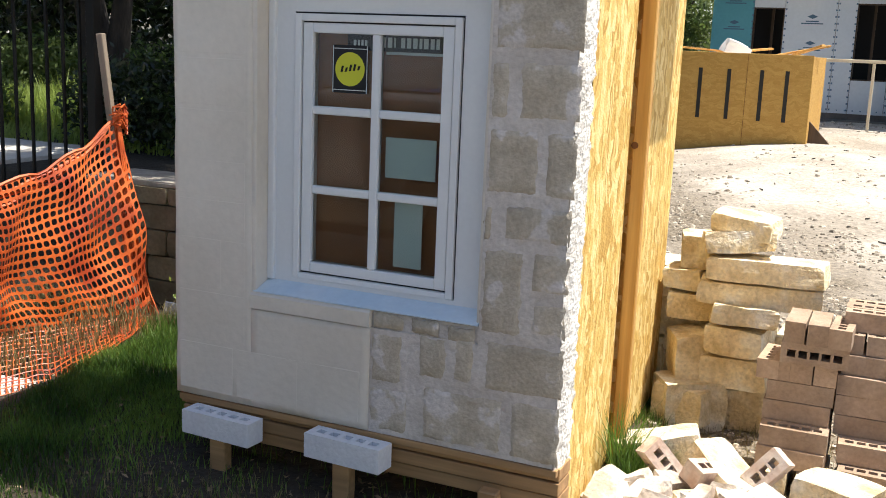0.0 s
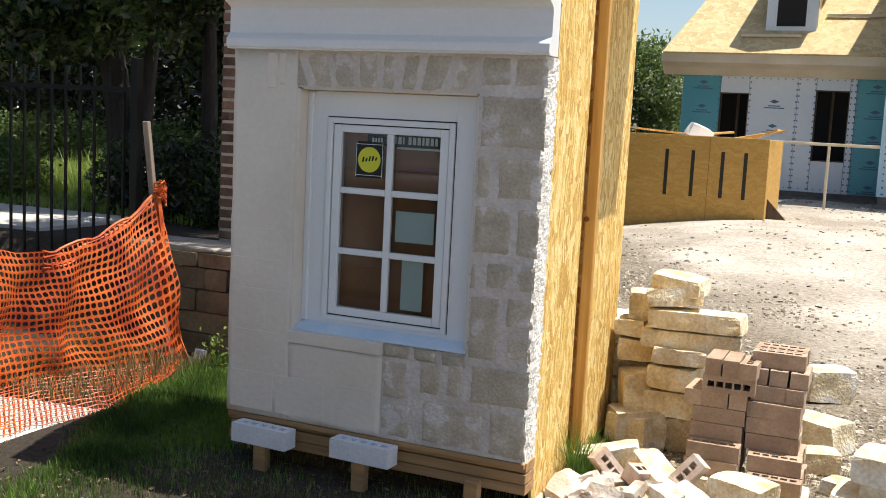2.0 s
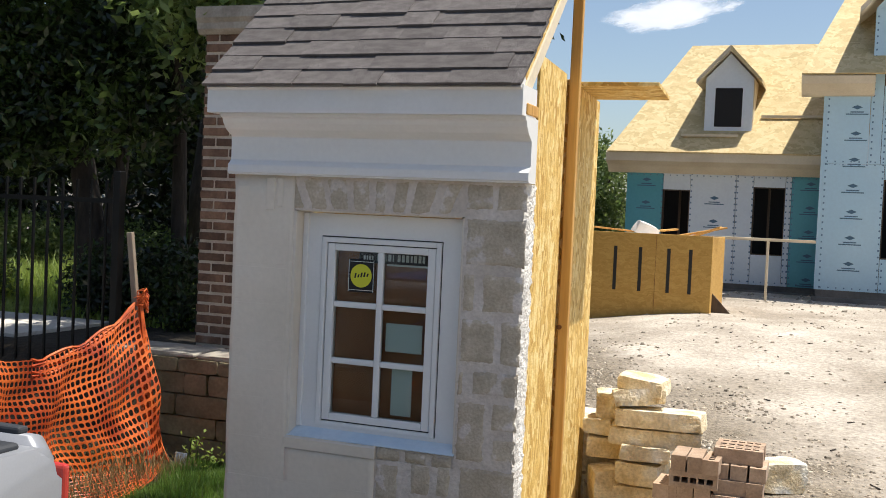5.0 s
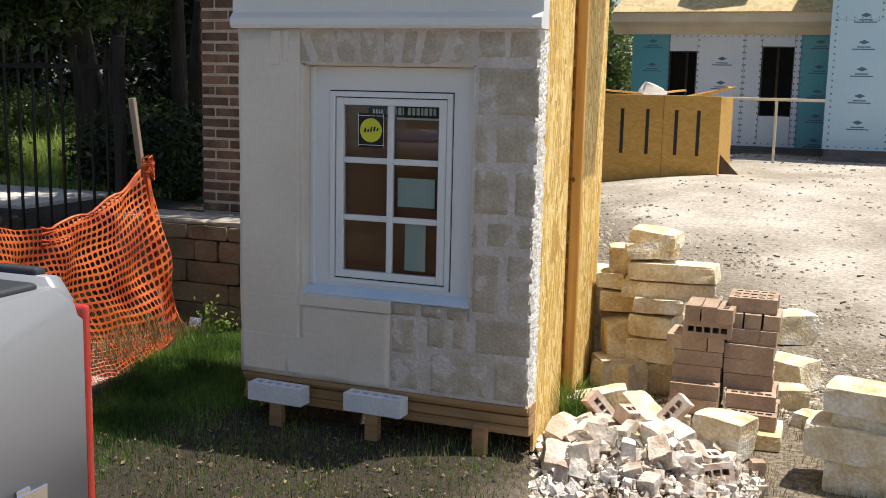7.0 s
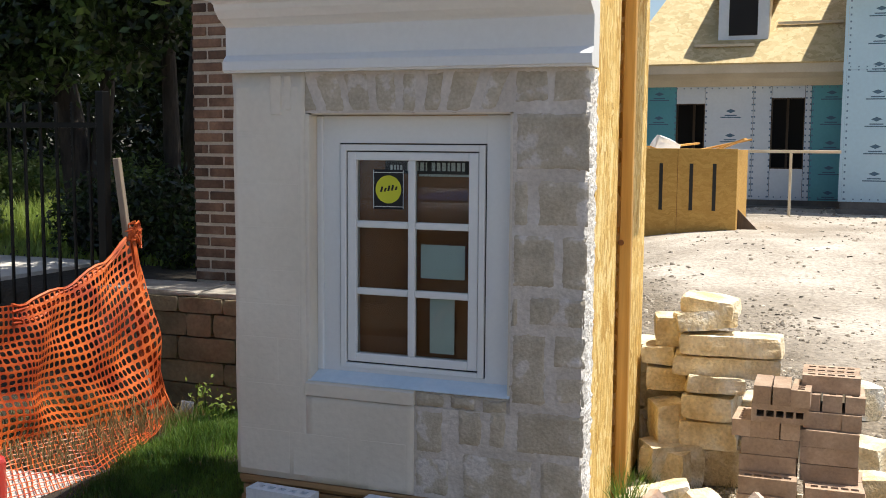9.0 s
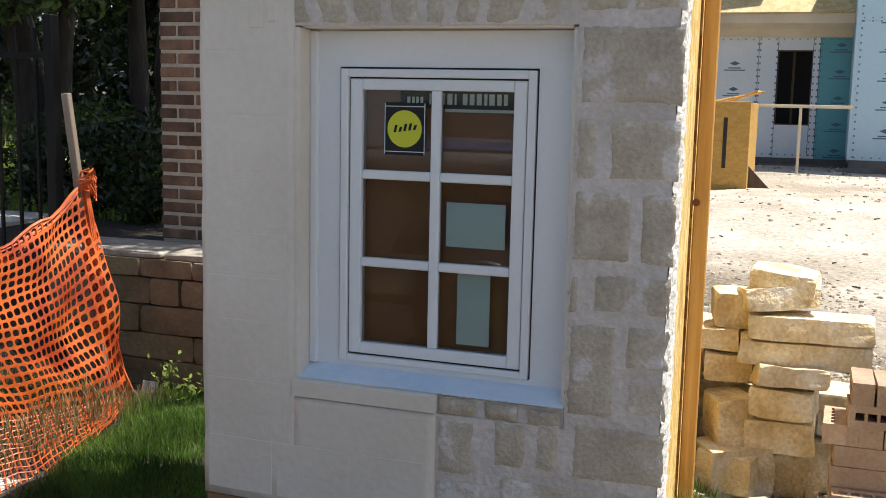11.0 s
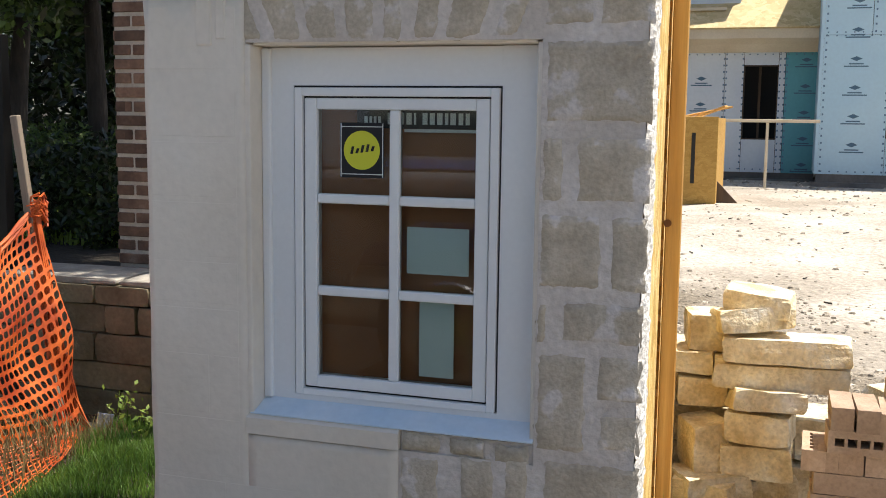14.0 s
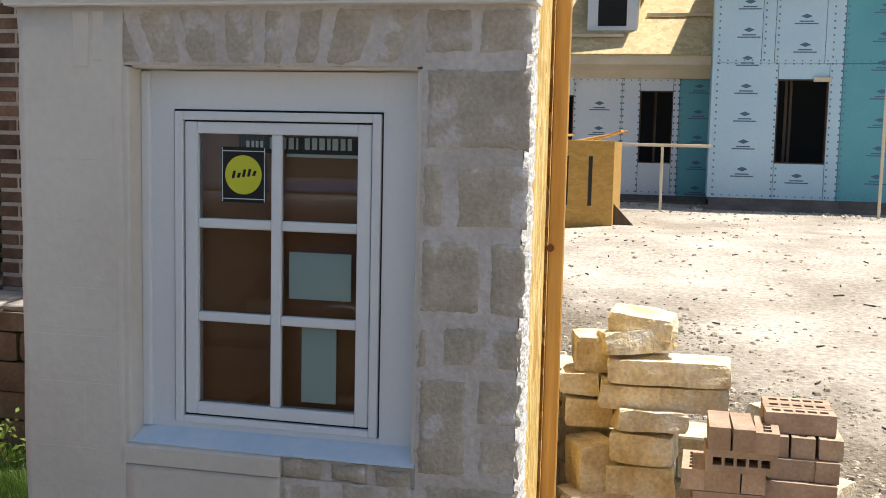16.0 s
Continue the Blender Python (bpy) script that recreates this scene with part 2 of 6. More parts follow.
def prism(outline, axis, lo, hi):
    """An outline of (u, v) pushed along an axis: axis x gives (y, z), y gives (x, z), z gives (x, y)."""
    bm = bmesh.new()

    def at(u, v, w):
        return {"x": (w, u, v), "y": (u, w, v), "z": (u, v, w)}[axis]
    a = [bm.verts.new(at(u, v, lo)) for u, v in outline]
    b = [bm.verts.new(at(u, v, hi)) for u, v in outline]
    k = len(a)
    bm.faces.new(a), bm.faces.new(b[::-1])
    for i in range(k):
        bm.faces.new((a[i], b[i], b[(i + 1) % k], a[(i + 1) % k]))
    return bm


def mesh_of(name, bm, material):
    bmesh.ops.recalc_face_normals(bm, faces=bm.faces[:])
    me = bpy.data.meshes.new(name)
    bm.to_mesh(me)
    bm.free()
    me.materials.append(material)
    return me


def part(name, bm, material, parent=None, label="", smooth=False):
    me = mesh_of(name, bm, material)
    if smooth:
        for p in me.polygons:
            p.use_smooth = True
    ob = new(name, me)
    if parent:
        ob.parent = parent
        ob.matrix_parent_inverse = parent.matrix_basis.inverted()
    if label:
        tagged(ob, label)
    return ob


def piece(name, me, m, parent):
    """An object on shared mesh data, as a child."""
    ob = new(name, me)
    ob.parent = parent
    ob.matrix_basis = parent.matrix_basis.inverted() @ m
    return ob


def thing(name, label, category, at=(0, 0, 0), group="", kind=""):
    ob = new(name)
    ob.empty_display_size = 0.1
    ob.location = at
    ob.matrix_basis = Matrix.Translation(at)
    return tagged(ob, label, category, group, kind)


def one(name, bm, material, label, category="", group="", kind="", smooth=False):
    return tagged(part(name, bm, material, smooth=smooth), label, category, group, kind)


def rocky(sx, sy, sz, seed, amount=0.12, cuts=2):
    """A roughly split block: flat beds, broken faces, chipped corners."""
    rg = random.Random(seed)
    bm = boxes((-sx / 2, sx / 2, -sy / 2, sy / 2, -sz / 2, sz / 2))
    bmesh.ops.subdivide_edges(bm, edges=bm.edges[:], cuts=cuts, use_grid_fill=True)
    off = Vector((rg.random() * 50, rg.random() * 50, rg.random() * 50))
    low = min(sx, sy, sz)
    skew = Vector((rg.uniform(-1, 1), rg.uniform(-1, 1), 0)) * low * amount
    for v in bm.verts:
        n3 = noise.noise_vector(v.co * (0.75 / low) + off) * 0.9 + noise.noise_vector(v.co * (2.6 / low) + off) * 0.35
        corner = sum(abs(abs(c) - s / 2) < 1e-5 for c, s in zip(v.co, (sx, sy, sz)))
        up = v.co.z / sz
        v.co += Vector((n3.x, n3.y, n3.z * 0.55)) * low * amount + skew * up
        if corner == 3:
            v.co *= 0.955
    return bm


def tube(bm, pts, r0, r1, sides=8):
    """A tapering tube through points."""
    rings = []
    k = len(pts)
    for i, p in enumerate(pts):
        d = (Vector(pts[min(i + 1, k - 1)]) - Vector(pts[max(i - 1, 0)])).normalized()
        q = d.to_track_quat("Z", "Y")
        r = r0 + (r1 - r0) * i / (k - 1)
        rings.append([bm.verts.new(Vector(p) + q @ Vector((r * math.cos(a * math.tau / sides), r * math.sin(a * math.tau / sides), 0))) for a in range(sides)])
    for a, b in zip(rings, rings[1:]):
        for i in range(sides):
            bm.faces.new((a[i], a[(i + 1) % sides], b[(i + 1) % sides], b[i]))
    bm.faces.new(rings[0][::-1]), bm.faces.new(rings[-1])


# ---- ground ----
def smooth_step(a, b, x):
    t = min(1.0, max(0.0, (x - a) / (b - a)))
    return t * t * (3 - 2 * t)


def ground_z(x, y):
    """Level round the booth, rising over the dirt yard; raised behind the retaining wall."""
    yard = 0.42 * smooth_step(3.4, 12.0, y)
    bank = smooth_step(3.80, 4.14, y)
    garden = 0.56 * (bank + ((1.0 if y > 4.3 else 0.0) - bank) * smooth_step(-3.75, -3.6, x))
    back = 1.6 * smooth_step(4.4, 6.0, y)
    g = garden * (1 - smooth_step(-2.3 - back, -1.7 - back, x))
    lawn = 0.100 * smooth_step(-2.95, -2.6, x) * (1 - smooth_step(-0.74, -0.52, x)) * smooth_step(0.9, 1.8, y) * (1 - smooth_step(3.1, 3.8, y))
    rough = 0.03 * noise.noise(Vector((x * 0.5, y * 0.5, 0))) * smooth_step(4, 9, y) * (1 - smooth_step(16, 22, y))
    return max(yard * smooth_step(-4.6, -0.9, x), g) + lawn + rough + 0.006 * noise.noise(Vector((x * 3, y * 3, 4)))


def line_steps(lo, hi, near0, near1, fine, coarse):
    out, v = [], lo
    while v < hi:
        out.append(v)
        inside = near0 <= v <= near1
        away = max(near0 - v, v - near1, 0)
        v += fine if inside else max(fine, min(coarse, fine + away * 0.35))
    return out + [hi]


def build_ground():
    xs = line_steps(-1500, 1500, -6.0, 4.0, 0.09, 200.0)
    ys = line_steps(-1500, 1500, 0.0, 9.0, 0.09, 200.0)
    k = len(ys)
    verts = [(x, y, ground_z(x, y)) for x in xs for y in ys]
    faces = [(i * k + j, (i + 1) * k + j, (i + 1) * k + j + 1, i * k + j + 1) for i in range(len(xs) - 1) for j in range(k - 1)]
    me = bpy.data.meshes.new("ground")
    me.from_pydata(verts, [], faces)
    me.materials.append(GROUND)
    for p in me.polygons:
        p.use_smooth = True
    tagged(new("ground", me), "dry pale construction dirt with gravel and worn grass soil", "ground", kind="structure")


def ground_mat():
    """Pale dirt, gravel patches towards the stacks, dark soil under the lawn."""
    m = mat("yard_ground", (0.30, 0.258, 0.205), (0.485, 0.430, 0.362), 1.1, 0.95, 0.7, 26.0, 0.26, c=(0.575, 0.53, 0.465), detail=11.0, dist=0.03)
    n, l = m.node_tree.nodes, m.node_tree.links
    hsv = next(x for x in n if x.bl_idname == "ShaderNodeHueSaturation")
    p = n["Principled BSDF"]
    geo, sep = n.new("ShaderNodeNewGeometry"), n.new("ShaderNodeSeparateXYZ")
    l.new(geo.outputs["Position"], sep.inputs[0])
    wob = n.new("ShaderNodeTexNoise")
    wob.inputs["Scale"].default_value, wob.inputs["Detail"].default_value = 1.6, 5.0
    l.new(geo.outputs["Position"], wob.inputs["Vector"])

    def band(socket, lo, hi, amp):
        """0 below lo, 1 above hi, with a ragged edge."""
        ma = n.new("ShaderNodeMath")
        ma.operation = "MULTIPLY_ADD"
        l.new(wob.outputs[0], ma.inputs[0])
        ma.inputs[1].default_value = amp
        l.new(socket, ma.inputs[2])
        mr = n.new("ShaderNodeMapRange")
        mr.interpolation_type = "SMOOTHSTEP"
        mr.inputs[1].default_value, mr.inputs[2].default_value = lo + amp / 2, hi + amp / 2
        l.new(ma.outputs[0], mr.inputs[0])
        return mr.outputs[0]

    def times(a, b):
        t = n.new("ShaderNodeMath")
        t.operation = "MULTIPLY"
        l.new(a, t.inputs[0]), l.new(b, t.inputs[1])
        return t.outputs[0]

    def flip(a):
        t = n.new("ShaderNodeMath")
        t.operation = "SUBTRACT"
        t.inputs[0].default_value = 1.0
        l.new(a, t.inputs[1])
        return t.outputs[0]
    # gravel and scattered litter between the stacks and the open yard
    gravel_noise = n.new("ShaderNodeTexNoise")
    gravel_noise.inputs["Scale"].default_value, gravel_noise.inputs["Detail"].default_value, gravel_noise.inputs["Roughness"].default_value = 34.0, 12.0, 0.80
    l.new(geo.outputs["Position"], gravel_noise.inputs["Vector"])
    gr = n.new("ShaderNodeValToRGB")
    gr.color_ramp.elements[0].position, gr.color_ramp.elements[0].color = 0.41, (0.070, 0.055, 0.036, 1)
    gr.color_ramp.elements[1].position, gr.color_ramp.elements[1].color = 0.64, (0.33, 0.27, 0.195, 1)
    l.new(gravel_noise.outputs[0], gr.inputs[0])
    slant = n.new("ShaderNodeMath")
    slant.operation = "MULTIPLY_ADD"
    slant.inputs[1].default_value = 1.5
    l.new(sep.outputs[0], slant.inputs[0]), l.new(sep.outputs[1], slant.inputs[2])
    gmask = flip(band(slant.outputs[0], 5.4, 7.4, 3.2))
    patch = n.new("ShaderNodeTexNoise")
    patch.inputs["Scale"].default_value, patch.inputs["Detail"].default_value = 1.1, 6.0
    l.new(geo.outputs["Position"], patch.inputs["Vector"])
    pr = n.new("ShaderNodeMapRange")
    pr.inputs[1].default_value, pr.inputs[2].default_value = 0.20, 0.46
    l.new(patch.outputs[0], pr.inputs[0])
    mix1 = n.new("ShaderNodeMix")
    mix1.data_type = "RGBA"
    l.new(times(gmask, pr.outputs[0]), mix1.inputs[0])
    l.new(hsv.outputs[0], mix1.inputs[6]), l.new(gr.outputs[0], mix1.inputs[7])
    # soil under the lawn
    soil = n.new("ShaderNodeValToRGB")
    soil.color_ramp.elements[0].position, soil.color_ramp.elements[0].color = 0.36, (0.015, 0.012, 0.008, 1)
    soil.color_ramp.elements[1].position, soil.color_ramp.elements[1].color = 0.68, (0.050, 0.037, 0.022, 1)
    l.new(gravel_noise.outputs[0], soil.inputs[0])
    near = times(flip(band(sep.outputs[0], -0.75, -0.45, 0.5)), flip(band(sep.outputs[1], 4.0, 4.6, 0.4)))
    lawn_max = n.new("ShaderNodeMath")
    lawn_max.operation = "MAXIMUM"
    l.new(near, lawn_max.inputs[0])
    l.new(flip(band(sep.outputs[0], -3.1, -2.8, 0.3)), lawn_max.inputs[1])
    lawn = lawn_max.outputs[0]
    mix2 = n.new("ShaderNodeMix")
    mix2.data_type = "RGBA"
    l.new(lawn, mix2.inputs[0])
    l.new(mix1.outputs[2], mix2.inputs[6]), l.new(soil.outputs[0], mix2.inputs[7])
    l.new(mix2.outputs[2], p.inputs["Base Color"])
    return m


GROUND = ground_mat()
build_ground()


# ---- the sample wall booth ----
WX0, WX1, WY = -1.850, -0.632, 2.270      # ends and face of the stone front
WZ0, WZ1 = 0.290, 1.664                   # foot and head of the stone front
RX0, RX1, RZ0, RZ1 = -1.578, -0.868, 0.640, 1.528   # the window's recess
GY = 2.352                                # plane of the glass


def build_booth():
    booth = thing("sample_wall_booth", "sample wall of pale limestone with white trim and dark shingles", "mock-up wall", (-1.24, 2.7, 0))
    # core of the stone front, left open for the window
    for dims in ((WX0 + 0.004, RX0, WY + 0.0055, WY + 0.12, WZ0, WZ1), (RX1, WX1 - 0.012, WY + 0.0055, WY + 0.10, WZ0, WZ1),
                 (RX0, RX1, WY + 0.0055, WY + 0.10, WZ0, RZ0 - 0.05), (RX0, RX1, WY + 0.0055, WY + 0.10, RZ1 + 0.004, WZ1)):
        wall = part("mortar_bed", boxes(dims), MORTAR, booth, "grey smeared mortar between limestone blocks")
    # painted half
    bm = bmesh.new()
    skin = ((WX0, RX0 - 0.002, WY, WY + 0.012, WZ0 + 0.003, WZ1), (RX0 - 0.002, -1.19, WY, WY + 0.012, WZ0 + 0.003, RZ0 - 0.052))
    for b in skin:
        box(bm, *b)
    bmesh.ops.subdivide_edges(bm, edges=bm.edges[:], cuts=14, use_grid_fill=True)
    for v in bm.verts:
        v.co.y += 0.0016 * noise.noise(Vector((v.co.x * 6, 0, v.co.z * 9)))
        if abs(v.co.x - WX0) < 0.001:
            v.co.x += 0.006 * noise.noise(Vector((3, v.co.y * 9, v.co.z * 11)))
    part("painted_face", bm, PAINT, booth, "cream painted stone", True)
    rg = random.Random(5)
    z, row = WZ0 + 0.02, 0
    while z < WZ1 - 0.06:
        h = rg.choice((0.115, 0.145, 0.16))
        h = min(h, WZ1 - 0.012 - z)
        limit = RX0 - 0.012 if RZ0 - 0.10 < z + h and z < RZ1 else -1.205
        if z > RZ1 - 0.12:
            limit = RX0 - 0.012
        x = WX0 + 0.012
        while x < limit - 0.05:
            w = min(rg.uniform(0.16, 0.34), limit - x)
            if limit - x - w < 0.07:
                w = limit - x
            top = min(z + h, RZ0 - 0.062) if x + w > RX0 and z < RZ0 else z + h
            if top - z > 0.03:
                part("painted_block", boxes((x, x + w - 0.012, WY - 0.0008, WY + 0.006, z, top - 0.011), bevel=0.0025), PAINT, booth)
            x += w
        z += h
        row += 1
    # bare limestone blocks, each proud of the mortar
    blocks = ((-0.859, -0.630, 1.355, 1.530), (-0.864, -0.815, 1.184, 1.325), (-0.786, -0.630, 1.187, 1.325), (-0.864, -0.730, 0.998, 1.159),
              (-0.710, -0.632, 0.996, 1.159), (-0.866, -0.846, 0.872, 0.960), (-0.812, -0.637, 0.878, 0.971), (-0.864, -0.754, 0.629, 0.849),
              (-0.730, -0.636, 0.752, 0.853), (-0.724, -0.636, 0.640, 0.724), (-1.186, -1.092, 0.440, 0.580), (-1.188, -1.067, 0.300, 0.425),
              (-1.040, -0.960, 0.475, 0.590), (-0.935, -0.880, 0.480, 0.600), (-0.845, -0.634, 0.474, 0.607), (-1.023, -0.792, 0.302, 0.450),
              (-0.767, -0.634, 0.298, 0.455), (-0.864, -0.758, 1.561, 1.657), (-0.744, -0.633, 1.561, 1.657))
    for i, (x0, x1, z0, z1) in enumerate(blocks):
        block_piece(wall, x0, x1, z0, z1, 0, 0, i)
    # flat arch of splayed blocks over the window
    x, lean, i = -1.618, -0.30, 40
    while x < -0.90:
        w = rg.uniform(0.050, 0.088)
        block_piece(wall, x, min(x + w, -0.885), 1.536, 1.658, 0.17 * (x + 1.23), 0.17 * (x + w + 1.23) * 0.9, i)
        x += w + rg.uniform(0.018, 0.03)
        i += 1
    # painted ghost of the arch's first blocks
    part("arch_shadow", boxes((-1.706, -1.665, WY - 0.005, WY + 0.004, 1.525, 1.655), (-1.655, -1.628, WY - 0.004, WY + 0.004, 1.54, 1.655), bevel=0.003), PAINT, booth)
    # torn mortar along the corner
    bm = bmesh.new()
    rows, cols = 130, 7
    grid = []
    for r in range(rows + 1):
        zz = WZ0 - 0.012 + (WZ1 - WZ0 + 0.010) * r / rows
        line = []
        for k in range(cols + 1):
            u = k / cols
            wob = noise.noise(Vector((zz * 38, k * 2.3, 1)))
            wob2 = noise.noise(Vector((zz * 90, k * 5.1, 7)))
            line.append(bm.verts.new((WX1 - 0.010 + 0.014 * math.sin(min(1, u * 1.6) * math.pi * 0.62) - 0.006 * u + 0.0045 * wob + 0.003 * wob2, WY + 0.004 + 0.118 * u + 0.006 * wob2 + (0.016 * wob if k == cols else 0), zz)))
        grid.append(line)
    for a, b in zip(grid, grid[1:]):
        for k in range(cols):
            bm.faces.new((a[k], a[k + 1], b[k + 1], b[k]))
    part("torn_mortar_edge", bm, PLASTER, booth, "ragged white mortar edge")
    # recess: reveals, sill and casing
    rev = ((RX0 - 0.006, RX0 + 0.012, WY + 0.002, GY + 0.06, RZ0, RZ1), (RX1 - 0.012, RX1 + 0.004, WY + 0.012, GY + 0.06, RZ0, RZ1),
                (RX0 + 0.012, RX1 - 0.012, WY + 0.014, GY + 0.06, RZ1 - 0.002, RZ1 + 0.010))
    for dims in rev:
        part("reveal", boxes(dims, bevel=0.004, seg=2), PAINT, booth, "cream painted window reveal")
    sill = prism(((WY - 0.006, 0.592), (WY - 0.006, 0.632), (WY + 0.004, 0.640), (GY + 0.02, 0.664), (GY + 0.02, 0.592)), "x", RX0 - 0.004, -1.188)
    part("sill", sill, PAINT, booth, "cream painted stone sill")
    flash = prism(((WY + 0.000, 0.641), (WY + 0.000, 0.644), (GY - 0.004, 0.672), (GY - 0.004, 0.648)), "x", RX0 + 0.004, RX1 - 0.002)
    part("sill_flashing", flash, BLUESILL, booth, "pale blue sill flashing")
    bed = prism(((WY + 0.0112, 0.585), (WY + 0.0112, 0.636), (GY, 0.646), (GY, 0.60)), "x", -1.186, RX1 - 0.002)
    part("sill_bed", bed, MORTAR, booth, "mortar bed of the sill")
    rgs = random.Random(9)
    x = -1.18
    while x < -0.93:
        w = rgs.uniform(0.07, 0.11)
        block_piece(wall, x, min(x + w, -0.885), 0.592, 0.632, 0, 0, int(x * 1000))
        x += w + 0.025
    casing = ((RX0 + 0.014, -1.4865, GY - 0.012, GY + 0.03, 0.668, RZ1 - 0.004), (-0.9715, RX1 - 0.014, GY - 0.012, GY + 0.03, 0.668, RZ1 - 0.004),
                   (-1.4865, -0.9715, GY - 0.0125, GY + 0.03, 1.435, RZ1 - 0.005), (-1.4865, -0.9715, GY - 0.0125, GY + 0.03, 0.664, 0.682))
    for dims in casing:
        part("casing_board", boxes(dims), WINPAINT, booth, "flat white window casing")
    # Black strips fill the frame joint to draw its thin shadow line.
    line = ((-1.486, -1.4825, GY - 0.010, GY + 0.02, 0.684, 1.4345), (-0.9755, -0.972, GY - 0.010, GY + 0.02, 0.684, 1.4345), (-1.4825, -0.9755, GY - 0.010, GY + 0.02, 1.4305, 1.4345))
    part("joint_shadow_line", boxes(*line), BLACK, booth, "black strips for the shadow line in the joint round the window frame")
    bead = boxes((RX0 + 0.012, RX0 + 0.034, GY - 0.026, GY - 0.010, 0.670, RZ1 - 0.006), bevel=0.004, seg=2)
    part("casing_bead", bead, WINPAINT, booth)
    # entablature
    prof = ((WY + 0.06, 1.664), (WY - 0.028, 1.664), (WY - 0.028, 1.668), (WY - 0.034, 1.672), (WY - 0.034, 1.700), (WY - 0.026, 1.708), (WY - 0.012, 1.722),
            (WY - 0.012, 1.812), (WY - 0.018, 1.818), (WY - 0.030, 1.824), (WY - 0.055, 1.838), (WY - 0.078, 1.862), (WY - 0.086, 1.880), (WY - 0.100, 1.886), (WY - 0.100, 1.898), (WY + 0.06, 1.898))
    part("frieze", prism(prof, "x", WX0 - 0.018, WX1 + 0.012), TRIM, booth, "white painted frieze and crown moulding")
    part("fascia", prism(((WY - 0.128, 1.898), (WY - 0.128, 2.004), (WY + 0.05, 2.004), (WY + 0.05, 1.898)), "x", WX0 - 0.062, WX1 + 0.006), TRIM, booth, "white fascia board")
    # base plate, three stacked boards
    for k, (y0, dz) in enumerate(((2.292, 0), (2.286, 1), (2.290, 2))):
        z0 = 0.172 + 0.040 * dz
        b = part("base_board", boxes((WX0 + 0.012 * (k % 2), WX1 + 0.004, y0, y0 + 0.09, z0, z0 + 0.036), bevel=0.002), BASEWOOD, booth)
    part("bottom_batten", boxes((WX0 + 0.006, WX1, 2.272, 2.300, 0.268, 0.288), bevel=0.002), BASEWOOD, booth)
    # sides, studs and back; the side runs a little inwards
    turn = pose(-0.632, 2.300, 0, 0, 0, 3.8)

    def side(name, dims, m, label="", bevel=0.001):
        bm = boxes(dims, bevel=bevel)
        bmesh.ops.transform(bm, matrix=turn, verts=bm.verts[:])
        return part(name, bm, m, booth, label)
    side("side_sheet", (-0.012, 0.0, 0.095, 0.628, 0.08, 2.150), OSB, "pressed strand board side")
    side("side_sheet", (-0.012, 0.006, 0.680, 1.515, 0.05, 2.135), OSB, "pressed strand board side")
    side("sheet_edge", (-0.060, -0.0145, 0.590, 0.690, 0.06, 2.10), STUD)
    side("corner_stud", (0.009, 0.052, 0.640, 0.678, 0.02, 2.92), STUD, "yellow pine stud", 0.003)
    side("front_stud", (-0.072, -0.014, 0.10, 0.137, 0.20, 2.00), STUD)
    side("rear_stud", (-0.072, -0.014, 1.465, 1.502, 0.05, 2.06), STUD)
    side("top_plank", (-0.03, 0.355, 0.90, 1.42, 2.137, 2.155), OSB, "strand board plank laid across the top")
    bm = bmesh.new()
    tube(bm, [(-0.659, 2.936, 1.085), (-0.659, 2.946, 1.085)], 0.011, 0.011, 10)
    part("knot", bm, DARKKNOT, booth, "dark knot")
    part("back_post", boxes((-1.860, -1.815, 3.02, 3.058, 0.02, 3.0), bevel=0.003), STUD, booth, "yellow pine post")
    part("side_sheet", boxes((-1.842, -1.830, 2.402, 3.055, 0.10, 1.96)), OSB, booth)
    part("backing_panel", boxes((-1.828, -0.745, 3.06, 3.072, 0.20, 2.06)), OSB, booth)
    # roof
    e, r = (2.128, 1.994), (3.010, 2.800)
    slope = Vector((0, r[0] - e[0], r[1] - e[1]))
    run = slope.length
    up = slope.normalized()
    out = Vector((0, -up.z, up.y))
    c = (e[0] + 0.045, e[1] + 0.0411)
    deck = prism((c, (r[0], r[1]), (r[0] + 0.016, r[1] - 0.012), (c[0] + 0.016, c[1] - 0.010)), "x", WX0 - 0.060, WX1 + 0.002)
    part("roof_deck", deck, OSB, booth)
    edge = prism((e, (c[0] - 0.001, c[1] - 0.001), (c[0] + 0.014, c[1] - 0.012), (e[0] + 0.016, e[1] - 0.010)), "x", WX0 - 0.060, WX1 + 0.002)
    part("drip_edge", edge, TRIM, booth, "white drip edge")
    for x in (WX1 - 0.036, WX0 - 0.03):
        raf = prism(((e[0] + 0.03, e[1] - 0.02), (r[0] + 0.02, r[1] - 0.016), (r[0] + 0.055, r[1] - 0.050), (e[0] + 0.065, e[1] - 0.058)), "x", x, x + 0.038)
        part("rafter", raf, FASCIA, booth, "pale pine rafter")
    part("tail_block", boxes((WX1 - 0.03, WX1 + 0.012, 2.19, 2.33, 1.905, 1.945), bevel=0.003), STUD, booth)
    tab = bmesh.new()
    box(tab, -0.5, 0.5, 0, 1, 0.0, 0.011)
    tab_me = mesh_of("shingle", tab, SHINGLE)
    rg = random.Random(21)
    exposure = 0.098
    k = 0
    while k * exposure < run - 0.02:
        x = WX0 - 0.066 - rg.uniform(0, 0.1)
        while x < WX1 + 0.008:
            w = rg.uniform(0.13, 0.30)
            x0, x1 = max(x, WX0 - 0.066), min(x + w, WX1 + 0.008)
            if x1 - x0 > 0.015:
                lift = rg.choice((0.004, 0.004, 0.005, 0.0095))
